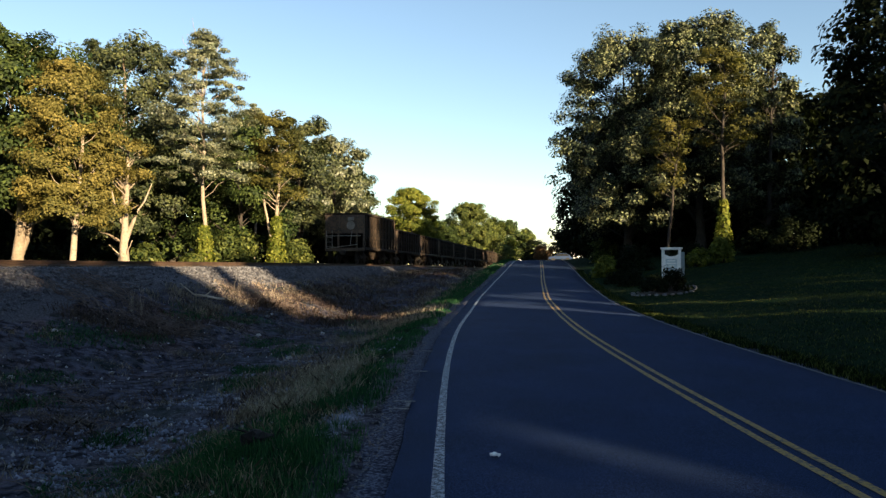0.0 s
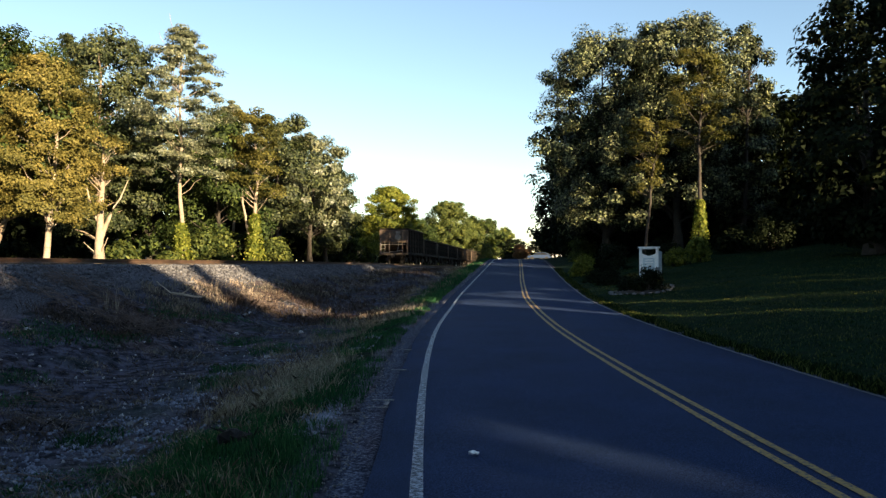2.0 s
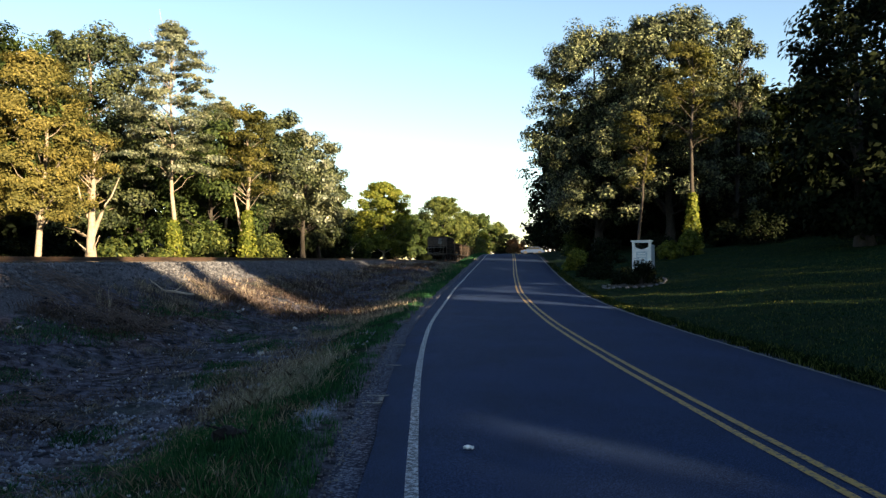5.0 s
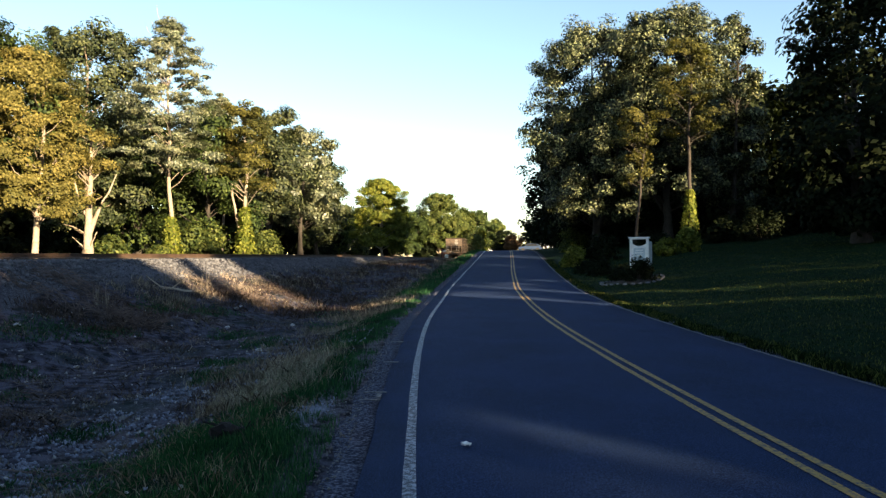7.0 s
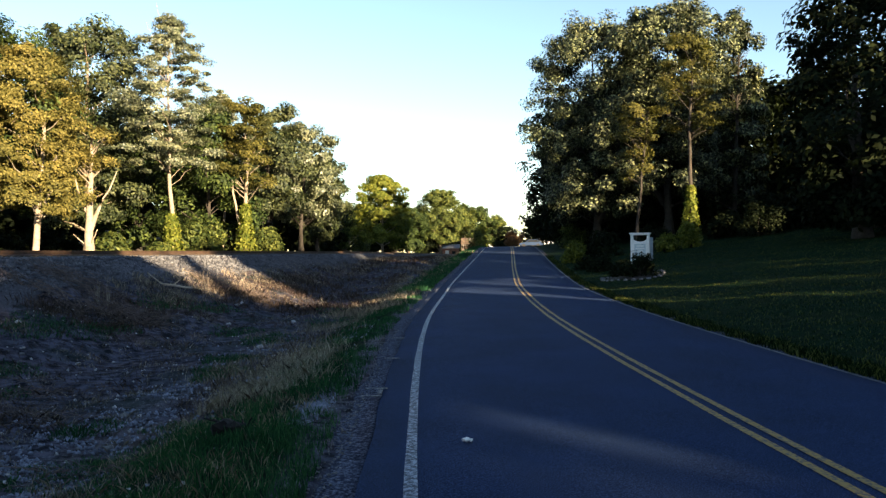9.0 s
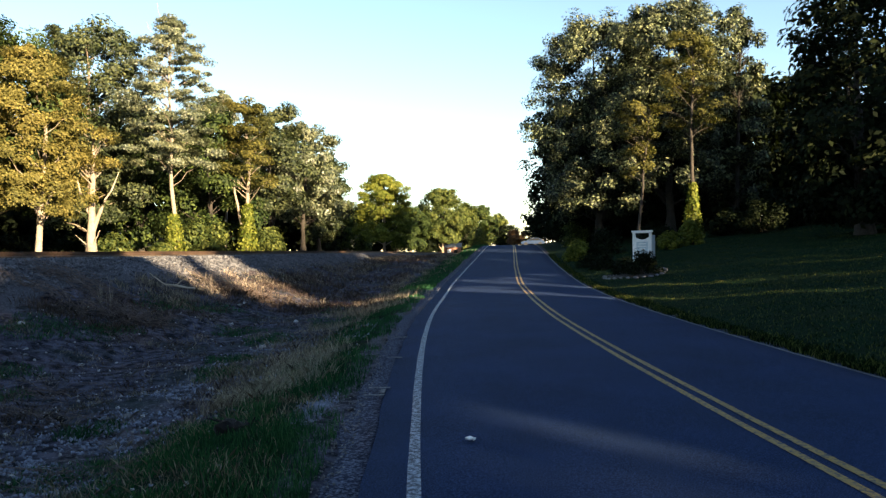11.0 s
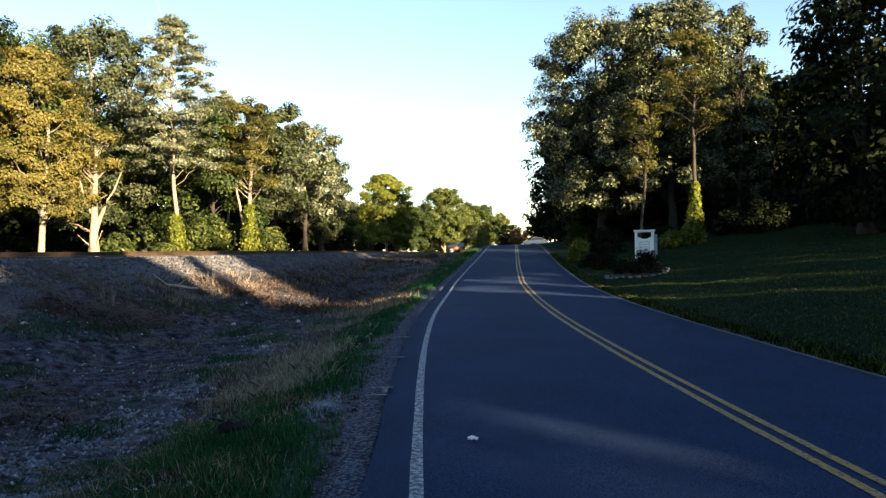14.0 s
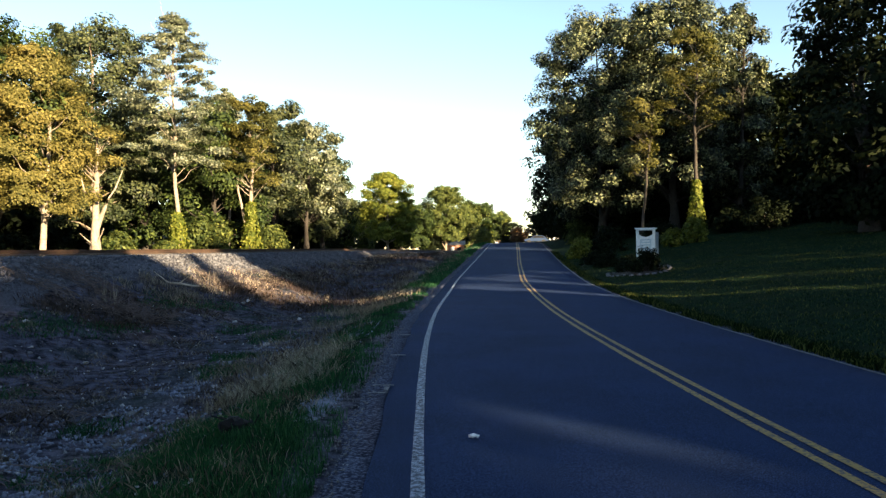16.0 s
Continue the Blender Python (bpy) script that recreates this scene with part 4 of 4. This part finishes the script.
def sign_bed():
    x0, y0 = 3.75, 33.0
    rng = random.Random(9)
    tagged(mesh_object("mulch_bed", *mound(x0, y0, 1.25, 1.7, 0.10), SOIL_DARK, smooth=True), "dark mulch bed on the lawn before the sign", "flower bed", kind="structure")
    for k in range(26):
        a = 2 * math.pi * k / 26
        x, y = x0 + 1.3 * math.cos(a), y0 + 1.75 * math.sin(a)
        pale = 0.35 * math.pi < a < 1.45 * math.pi
        lone_stone(x, y, rng.uniform(0.08, 0.13), 300 + k, "pale edging stone round the mulch bed" if pale else "grey edging stone round the mulch bed", STONE_PALE if pale else STONE, group="edging stones of the mulch bed")
    for k, (x, y, h, r) in enumerate(((3.95, 32.2, 0.95, 0.75), (3.4, 33.6, 0.7, 0.55), (4.3, 33.4, 0.6, 0.45), (2.9, 39.0, 0.8, 0.8), (2.2, 41.5, 0.7, 0.7))):
        bush("shrub", "rounded dark shrub in the mulch bed" if k < 3 else "low dark shrub on the lawn's edge", x, y, h, r, LEAF_SHADED, 210 + k, 22, 90, 0.10, "shrubs before the sign", z=land_z(x, y) + (0.07 if k < 3 else 0))


def mound(x0, y0, rx, ry, h, n=28, rings=5):
    v, f = [(x0, y0, land_z(x0, y0) + h)], []
    for i in range(1, rings + 1):
        for k in range(n):
            a, u = 2 * math.pi * k / n, i / rings
            x, y = x0 + math.cos(a) * rx * u, y0 + math.sin(a) * ry * u
            v.append((x, y, land_z(x, y) + h * (1 - u ** 3) + 0.004 - (0.04 if i == rings else 0)))
    for k in range(n):
        f.append((0, 1 + k, 1 + (k + 1) % n))
    for i in range(rings - 1):
        for k in range(n):
            a, b = 1 + i * n + k, 1 + i * n + (k + 1) % n
            f.append((a, a + n, b + n, b))
    return v, f


def litter():
    rng = random.Random(4)
    bm = bmesh.new()
    bmesh.ops.create_grid(bm, x_segments=5, y_segments=4, size=0.5)
    for v in bm.verts:
        v.co = Vector((v.co.x * 0.055, v.co.y * 0.075, 0.012 + rng.uniform(-0.006, 0.012)))
    r = bmesh.ops.extrude_face_region(bm, geom=bm.faces[:])
    for v in [g for g in r["geom"] if isinstance(g, bmesh.types.BMVert)]:
        v.co.z += 0.012
    ob = part("crumpled_paper", bm, PAPER)
    ob.matrix_world = pose(-0.64, 5.94, 0.014, 0, 0, 80)
    tagged(ob, "crumpled white scrap of paper on the asphalt", "litter")
    # pale survey marks on the shoulder
    for k, (x, y, w, l, turn) in enumerate(((-2.22, 10.5, 0.22, 0.07, 5), (-1.90, 8.15, 0.24, 0.06, 8), (-1.82, 7.95, 0.05, 0.24, 8), (-1.86, 7.72, 0.22, 0.05, 12), (-2.62, 13.0, 0.2, 0.08, 0))):
        ob = part("paint_mark", a_box(-w / 2, w / 2, -l / 2, l / 2, 0, 0.006), LINE_FAINT)
        ob.matrix_world = pose(x, y, 0.018, 0, 0, turn)
        tagged(ob, "faint pale paint mark on the worn shoulder", "paint mark", "paint marks on the shoulder")
    # a black lump of rotten wood at the ditch's edge
    bm = bmesh.new()
    for k in range(7):
        a = rng.uniform(0, 6.28)
        pebble(bm, (rng.uniform(-0.13, 0.13), rng.uniform(-0.08, 0.08), 0.05), rng.uniform(0.06, 0.11), rng, 0.9)
    for k in range(6):
        rod(bm, (rng.uniform(-0.15, 0.15), rng.uniform(-0.05, 0.05), 0.02), (rng.uniform(-0.3, 0.3), rng.uniform(-0.15, 0.15), rng.uniform(0.08, 0.2)), 0.018, 0.006, 5)
    ob = part("rotten_stump", bm, CHARRED)
    ob.matrix_world = pose(-2.98, 6.75, land_z(-2.98, 6.75) - 0.02)
    tagged(ob, "small black rotten stump in the grass", "stump")
    # a broken pale branch on the bank
    rg = np.random.default_rng(5)
    ob = mesh_object("fallen_branch", *join([tube(*limb(rg, (-0.9, 0, 0.05), (1.0, 0.1, 0.12), 0.055, 0.03, 5, 0.1), 6), tube(*limb(rg, (0.1, 0, 0.08), (0.5, 0.3, 0.5), 0.03, 0.01, 4, 0.1), 5),
                                             tube(*limb(rg, (-0.4, 0, 0.08), (-0.9, -0.2, 0.4), 0.03, 0.01, 4, 0.1), 5)]), DEAD_WOOD)
    ob.matrix_world = pose(-12.0, 22.3, land_z(-12.0, 22.3), 0, 6, -25)
    tagged(ob, "pale broken branch lying on the bank", "branch")
    for k, (x, y, sz) in enumerate(((-8.8, 19.6, 0.11), (-9.5, 12.3, 0.07), (-9.7, 12.6, 0.05), (-6.2, 16.6, 0.09), (-6.35, 16.1, 0.08), (-9.9, 22.75, 0.14), (-10.0, 23.3, 0.1), (-7.0, 11.0, 0.05), (-6.2, 15.4, 0.11), (-6.0, 17.6, 0.10), (-10.9, 14.0, 0.10), (-5.3, 8.7, 0.09), (-9.2, 10.8, 0.09), (-4.7, 7.4, 0.08), (-7.9, 9.0, 0.08), (-5.8, 11.5, 0.09),
                                    (-7.4, 21.0, 0.12), (-4.0, 5.6, 0.07), (-8.6, 12.6, 0.08), (-6.7, 7.9, 0.07), (-5.0, 10.4, 0.07))):
        lone_stone(x, y, sz * 0.8, 400 + k, mat=CHIP_WHITE if k % 2 == 0 else STONE_PALE)


def brush_pile(x, y, length, width, height, twigs, mat, label, seed):
    """A tangle of dead twigs and bent stems lying on the slope."""
    rg = np.random.default_rng(seed)
    pieces = []
    for k in range(twigs):
        ax, ay = rg.uniform(-length, length) * 0.5, rg.normal() * width * 0.3
        turn = rg.normal() * 0.7 + (math.pi if k % 2 else 0)
        n = rg.uniform(0.25, 0.6) * length
        bx, by = ax + math.cos(turn) * n, ay + math.sin(turn) * n * 0.6
        za, zb = (land_z(x + q, y + w) - land_z(x, y) for q, w in ((ax, ay), (bx, by)))
        r = rg.uniform(0.006, 0.020) if height > 0.15 else rg.uniform(0.003, 0.008)
        pieces.append(tube(*limb(rg, (ax, ay, za - 0.01), (bx, by, zb + rg.uniform(0.03, height)), r, r * 0.35, 4, 0.22, 0.08), 4))
    ob = mesh_object("dead_shrub", *join(pieces), mat)
    ob.matrix_world = pose(x, y, land_z(x, y))
    tagged(ob, label, "dead shrub", "dead brush on the bank")


def dead_brush():
    brush_pile(-13.0, 18.8, 2.4, 1.0, 0.30, 90, DEAD_BRUSH, "heap of grey-brown dead twigs on the bank", 21)
    brush_pile(-12.7, 17.0, 1.6, 0.8, 0.22, 50, DEAD_BRUSH, "small heap of dead twigs on the bank", 22)
    brush_pile(-10.6, 17.1, 2.0, 1.2, 0.42, 150, DEAD_BRUSH, "tangled rusty-brown dead bush at the foot of the bank", 23)
    brush_pile(-11.4, 25.6, 2.2, 1.0, 0.30, 70, DEAD_BRUSH, "dead twigs beside the broken branch", 24)
    brush_pile(-7.6, 10.0, 1.6, 1.0, 0.08, 46, DEAD_BRUSH, "scattered dead stems on the ditch floor", 25)
    brush_pile(-6.4, 8.6, 1.4, 1.0, 0.08, 40, DEAD_BRUSH, "scattered dead stems on the ditch floor", 26)
    brush_pile(-4.2, 6.2, 1.2, 0.6, 0.10, 34, DEAD_BRUSH, "scattered dead stems among the green weeds", 27)


def parked_car(x, y, turn, paint, label):
    c = thing("parked_car", label, "car", pose(x, y, land_z(x, y), 0, 0, turn), "cars parked beyond the rise")
    bm = bmesh.new()
    prism(bm, [(-2.2, 0.35), (2.2, 0.35), (2.25, 0.75), (1.3, 0.92), (-2.1, 0.98), (-2.25, 0.7)], -0.88, 0.88)
    bmesh.ops.bevel(bm, geom=bm.edges[:], offset=0.06, segments=2, affect="EDGES")
    part("body", bm, paint, c)
    bm = bmesh.new()
    prism(bm, [(-1.9, 0.95), (1.1, 0.92), (0.45, 1.42), (-1.2, 1.45)], -0.76, 0.76)
    bmesh.ops.bevel(bm, geom=bm.edges[:], offset=0.05, segments=2, affect="EDGES")
    cabin = part("cabin", bm, paint, c)
    for s in (-1, 1):
        bm = bmesh.new()
        prism(bm, [(-1.6, 0.99), (0.85, 0.97), (0.4, 1.34), (-1.1, 1.36)], s * 0.765 - 0.008, s * 0.765 + 0.008)
        part("side_window", bm, GLASS_DARK, cabin)
    part("windscreen", a_box(-0.62, 0.62, -1.66, -1.6, 1.02, 1.34), GLASS_DARK, cabin)
    for s in (-0.8, 0.8):
        for w in (-1.35, 1.35):
            bm = bmesh.new()
            bmesh.ops.create_cone(bm, cap_ends=True, segments=18, radius1=0.33, radius2=0.33, depth=0.2, matrix=pose(s, w, 0.33, 0, 90, 0))
            part("wheel", bm, RUBBER, c)


def shed(name, label, x, y, w, l, h, turn, wall_mat, group="", category="building"):
    s = thing(name, label, category, pose(x, y, land_z(x, y) - 0.1, 0, 0, turn), group)
    wall = part("wall", a_box(-w / 2, w / 2, -l / 2, l / 2, 0, h), wall_mat, s)
    bm = bmesh.new()
    prism(bm, [(-l / 2 - 0.3, h), (l / 2 + 0.3, h), (0, h + l * 0.28)], -w / 2 - 0.3, w / 2 + 0.3)
    part("roof", bm, ROOFING, s)
    for k in (-0.28, 0.28):
        part("window", a_box(w * k - 0.45, w * k + 0.45, -l / 2 - 0.03, -l / 2 + 0.02, h * 0.4, h * 0.75), GLASS_DARK, s)
    part("door", a_box(-0.45, 0.45, -l / 2 - 0.04, -l / 2 + 0.02, 0.1, min(2.1, h - 0.2)), WHITE_PAINT, s)


SOIL_DARK = mottled("dark_mulch", (0.018, 0.013, 0.010), (0.034, 0.025, 0.018), scale=4.0, fine=40.0, rough=0.95, bumps=0.8, dist=0.03)
PAINT_WHITE = mottled("white_car_paint", (0.70, 0.70, 0.70), (0.76, 0.76, 0.76), scale=1.0, fine=9.0, rough=0.25, bumps=0.0)
PAINT_BLUE = mottled("dark_blue_car_paint", (0.03, 0.05, 0.10), (0.04, 0.06, 0.12), scale=1.0, fine=9.0, rough=0.25, bumps=0.0)
BRICK_WALL = mottled("faded_red_wall", (0.22, 0.10, 0.07), (0.32, 0.16, 0.11), scale=1.0, fine=9.0, rough=0.85)
DEAD_BRUSH = mottled("rusty_dead_brush", (0.060, 0.045, 0.040), (0.165, 0.125, 0.110), scale=3.0, fine=30.0, rough=0.9)
sign_bed()
litter()
dead_brush()
parked_car(-2.6, 139, 84, PAINT_BLUE, "dark blue car parked beyond the rise")
parked_car(-1.2, 152, 95, PAINT_WHITE, "white car parked beyond the rise")
parked_car(-12.6, 150, 80, PAINT_WHITE, "white car parked beyond the rise")
parked_car(0.4, 143, 100, PAINT_WHITE, "white car parked beyond the rise")
shed("white_shed", "small white shed in the park", *spot(-30.5, 60), 3.6, 3.0, 2.0, 25, SIDING, "sheds in the park")
shed("white_shed", "small white shed in the park", *spot(-26.4, 96), 3.5, 3.0, 2.2, 20, SIDING, "sheds in the park")
shed("brick_shed", "low red-walled shed beside the railway", *spot(-7.6, 190), 6.0, 4.0, 2.6, 8, BRICK_WALL)
parked_car(-15.2, 158, 92, PAINT_WHITE, "white car parked beyond the rise")


# ---- grass, weeds and gravel ----
def blades(name, label, x, y, height, width, mat, rng, lean=0.45, category="grass"):
    n = len(x)
    a = rng.uniform(0, 2 * math.pi, n)
    h = height * rng.uniform(0.45, 1.25, n)
    w = width * rng.uniform(0.7, 1.3, n)
    base = np.stack([x, y, land(x, y) - 0.01], 1)
    side = np.stack([np.cos(a), np.sin(a), 0 * a], 1) * w[:, None] * 0.5
    b = rng.uniform(0, 2 * math.pi, n)
    d = np.stack([np.cos(b) * lean, np.sin(b) * lean, 0 * b], 1) * rng.uniform(0.2, 1.0, n)[:, None]
    mid = base + (d * 0.4 + np.array([0, 0, 0.6])) * h[:, None]
    tip = base + (d + np.array([0, 0, 0.95])) * h[:, None]
    v = np.stack([base - side, base + side, mid + side * 0.7, tip, mid - side * 0.7], 1).reshape(-1, 3)
    ob = new(name, fast_mesh(name, v, np.arange(5 * n).reshape(n, 5), mat))
    return tagged(ob, label, category, kind="stuff")


def tufts(rng, n_tufts, per, xs, ys, spread_r):
    """Points gathered in tufts; near the viewer's end more of them."""
    cx, cy = rng.uniform(*xs, n_tufts), ys[0] + (ys[1] - ys[0]) * rng.uniform(0, 1, n_tufts) ** 1.6
    k = np.repeat(np.arange(n_tufts), per)
    r = spread_r * rng.uniform(0.5, 1.5, n_tufts)[k]
    return cx[k] + rng.normal(size=len(k)) * r, cy[k] + rng.normal(size=len(k)) * r


def stones(name, label, x, y, size, mat, rng):
    """Small broken stones, eight-sided, each its own shape."""
    n = len(x)
    s = size * rng.uniform(0.5, 1.6, n)
    axes = np.array([[1, 0, 0], [-1, 0, 0], [0, 1, 0], [0, -1, 0], [0, 0, 0.8], [0, 0, -0.8]], float)
    q = np.linalg.qr(rng.normal(size=(n, 3, 3)))[0]
    loc = axes[None] * rng.uniform(0.55, 1.25, (n, 6, 1)) * s[:, None, None]
    v = np.einsum("nij,nkj->nki", q, loc) + np.stack([x, y, land(x, y) + s * 0.25], 1)[:, None]
    f = np.array([[0, 2, 4], [2, 1, 4], [1, 3, 4], [3, 0, 4], [2, 0, 5], [1, 2, 5], [3, 1, 5], [0, 3, 5]])
    faces = (f[None] + (np.arange(n) * 6)[:, None, None]).reshape(-1, 3)
    return tagged(new(name, fast_mesh(name, v.reshape(-1, 3), faces, mat)), label, "gravel", kind="stuff")


def ground_cover():
    rng = np.random.default_rng(77)
    # shoulder grass: a broad dark sward near the viewer, a narrow verge farther on
    s, y = tufts(rng, 520, 46, (0.75, 2.0), (8.0, 62), 0.13)
    keep = (s > 0.66) & ((np.sin(y * 0.9) + np.sin(y * 2.3 + 1) + s * 0.5) > -0.7)
    blades("shoulder_grass", "green roadside grass along the shoulder", (edge_x(y) - s)[keep], y[keep], 0.11, 0.010, GRASS_GREEN, rng)
    s, y = tufts(rng, 430, 56, (0.75, 2.7), (3.0, 7.6), 0.10)
    keep = (s > 0.68) & (s < 0.9 + (y - 3.0) * 0.55 + 0.5 * np.sin(y * 3.1)) & ~((y > 6.9) & (s < 1.5))
    blades("shoulder_grass", "green roadside grass along the shoulder", (edge_x(y) - s)[keep], y[keep], 0.10, 0.006, GRASS_GREEN, rng)
    s, y = tufts(rng, 240, 60, (1.6, 4.2), (4.6, 8.2), 0.12)
    keep = np.abs(s - 2.6) < 0.8 + 0.5 * np.sin(y * 2.7 + s)
    blades("green_weeds", "low dark green weeds running into the ditch", (edge_x(y) - s)[keep], y[keep], 0.07, 0.007, GRASS_GREEN, rng, 1.0)
    s, y = tufts(rng, 480, 30, (0.8, 2.0), (30, 120), 0.2)
    blades("shoulder_grass", "green roadside grass along the shoulder", edge_x(y) - np.maximum(s, 0.7), y, 0.20, 0.03, GRASS_GREEN, rng)
    # dry weeds in the ditch and on the bank
    s, y = tufts(rng, 480, 30, (1.9, 9.0), (3.5, 45), 0.15)
    x = edge_x(y) - s
    k = x > -13.0
    blades("dry_grass", "dry brown grass and weeds in the ditch", x[k], y[k], 0.10, 0.007, GRASS_DRY, rng, 1.4)
    s, y = tufts(rng, 120, 36, (1.6, 3.6), (11.0, 40), 0.22)
    blades("dry_grass", "tall pale dry grass on the ditch's side", edge_x(y) - s, y, 0.18, 0.008, GRASS_DRY, rng, 0.8)
    s, y = tufts(rng, 60, 60, (1.5, 2.6), (8.9, 13.0), 0.16)
    blades("pale_grass", "pale straw-coloured dry grass beside the ditch", edge_x(y) - s, y, 0.20, 0.006, GRASS_PALE, rng, 1.2)
    s, y = tufts(rng, 60, 34, (1.8, 3.2), (8.6, 17), 0.2)
    blades("brown_weeds", "red-brown withered weeds beside the straw grass", edge_x(y) - s, y, 0.17, 0.006, WEED_BROWN, rng, 1.0)
    s, y = tufts(rng, 150, 60, (4.2, 8.8), (8.0, 32), 0.32)
    blades("brown_weeds", "red-brown withered weeds matted on the ditch floor", edge_x(y) - s, y, 0.10, 0.008, WEED_BROWN, rng, 1.5)
    x, y = tufts(rng, 100, 60, (-12.0, -9.6), (15.5, 34), 0.30)
    blades("brown_weeds", "red-brown withered weeds at the foot of the bank", x, y, 0.18, 0.010, WEED_BROWN, rng, 1.0)
    for px, py, r, n in ((-10.4, 14.2, 0.7, 1500), (-9.8, 15.6, 0.4, 500), (-10.9, 20.0, 0.7, 1300), (-10.0, 21.5, 0.5, 700), (-5.5, 11.8, 0.35, 900), (-6.0, 13.4, 0.4, 700), (-6.5, 16.6, 0.5, 800),
                         (-8.2, 18.5, 0.5, 700), (-5.4, 8.0, 0.25, 400), (-8.0, 9.6, 0.35, 500), (-9.0, 11.2, 0.4, 500), (-6.0, 21.0, 0.8, 1100), (-7.0, 25.0, 0.8, 1100), (-6.4, 31.0, 1.0, 1000)):
        a, q = rng.uniform(0, 2 * math.pi, n), rng.uniform(0, 1, n) ** 0.6 * r * 1.3
        blades("green_weeds", "patch of low green weeds in the ditch", px + np.cos(a) * q * (1 + 0.3 * np.sin(3 * a)), py + np.sin(a) * q * 1.4, 0.10, 0.010, GRASS_GREEN, rng, 1.0)
    s, y = tufts(rng, 330, 32, (2.0, 8.0), (24, 66), 0.35)
    x = np.maximum(edge_x(y) - s, -13.2)
    blades("brown_weeds", "withered brown weeds farther along the ditch", x, y, 0.22, 0.022, WEED_BROWN, rng, 1.0)
    s, y = tufts(rng, 150, 26, (1.2, 3.4), (22, 70), 0.25)
    blades("dry_grass", "dry grass along the far verge", edge_x(y) - s, y, 0.24, 0.020, GRASS_DRY, rng, 0.8)
    s, y = tufts(rng, 90, 36, (1.2, 3.0), (3.5, 12), 0.16)
    blades("dry_grass", "dry blades among the roadside grass", edge_x(y) - np.maximum(s, 0.75), y, 0.12, 0.006, GRASS_DRY, rng, 1.0)
    x, y = tufts(rng, 200, 40, (-12.9, -10.6), (20.0, 75), 0.22)
    blades("dry_grass", "dry brown weeds at the foot of the bank", x, y, 0.20, 0.012, GRASS_DRY, rng, 0.8)
    for px, py, h, n in ((-11.4, 17.6, 0.75, 12), (-11.0, 17.3, 0.6, 9), (-11.9, 24.8, 0.6, 10), (-8.6, 27.6, 0.5, 8)):
        blades("weed_stalks", "tall dry weed stalks on the bank", px + rng.normal(size=n) * 0.08, py + rng.normal(size=n) * 0.08, h, 0.014, GRASS_DRY, rng, 0.2)
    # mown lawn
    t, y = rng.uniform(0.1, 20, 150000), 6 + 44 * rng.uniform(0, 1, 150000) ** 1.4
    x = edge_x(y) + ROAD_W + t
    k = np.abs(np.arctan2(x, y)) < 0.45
    blades("lawn_grass", "short mown lawn grass", x[k], y[k], 0.06, 0.012, GRASS_LAWN_SHADED, rng, 0.8)
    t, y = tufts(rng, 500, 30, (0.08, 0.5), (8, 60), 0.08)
    blades("lawn_edge_grass", "ragged lawn edge along the road", edge_x(y) + ROAD_W + np.maximum(t, 0.05), y, 0.12, 0.018, GRASS_LAWN_SHADED, rng, 0.8)
    # ballast and gravel
    n = 16000
    y = 9 + 60 * rng.uniform(0, 1, n) ** 1.5
    x = -12.9 + 0.9 * smooth(17, 13, y) - (3.2 + 0.9 * smooth(17, 13, y)) * rng.uniform(0, 1, n) ** 0.8
    # fewer dark stones inside the paled sun pool
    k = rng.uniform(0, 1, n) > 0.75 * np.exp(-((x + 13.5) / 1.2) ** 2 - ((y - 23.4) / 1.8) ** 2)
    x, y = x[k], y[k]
    stones("ballast_stones", "grey broken ballast stones on the bank", x, y, 0.055, STONE, rng)
    n = 4200
    y = 5.4 + 12 * rng.uniform(0, 1, n) ** 1.3
    s = 3.85 - 0.21 * np.clip(y - 8, 0, 6) + rng.normal(size=n) * (0.36 + 0.03 * y)
    k = np.sin(y * 2.1 + s) + np.sin(y * 5.3 - s * 2) > -0.9
    stones("ditch_gravel", "pale washed gravel in the ditch", (edge_x(y) - np.maximum(s, 1.2))[k], y[k], 0.022, GRAVEL_BLUE, rng)
    n = 3000
    y = 3.5 + 30 * rng.uniform(0, 1, n) ** 1.4
    stones("scattered_chips", "scattered stone chips on bare soil", edge_x(y) - rng.uniform(1.8, 8.0, n), y, 0.016, STONE_PALE, rng)
    n = 420
    y = 4.5 + 15 * rng.uniform(0, 1, n) ** 1.3
    stones("white_chips", "bright stone chips scattered over the ditch", edge_x(y) - rng.uniform(1.5, 9.0, n), y, 0.024, CHIP_WHITE, rng)
    n = 2600
    y = 3.0 + 12 * rng.uniform(0, 1, n) ** 1.3
    stones("shoulder_gravel", "loose grit on the crumbling shoulder", edge_x(y) - rng.uniform(0.25, 1.0, n), y, 0.011, STONE_PALE, rng)
    n = 1300
    y = 7.3 + rng.normal(size=n) * 0.42
    stones("shoulder_gravel", "pale gravel washout beside the shoulder", edge_x(y) - 1.05 - rng.normal(size=n) * 0.09, y, 0.011, GRAVEL_BLUE, rng)


ground_cover()


# ---- what moves ----
def motions():
    for k, c in enumerate(train):
        y = TRAIN_Y + k * PITCH
        walk(c, [(t, on_rails(y + TRAIN_V * t)) for t in (0.0, 1.0, 2.0, 3.0, 4.0, 5.0, 6.0, 8.0, 10.0, 12.0, 14.0, 16.0)])


motions()
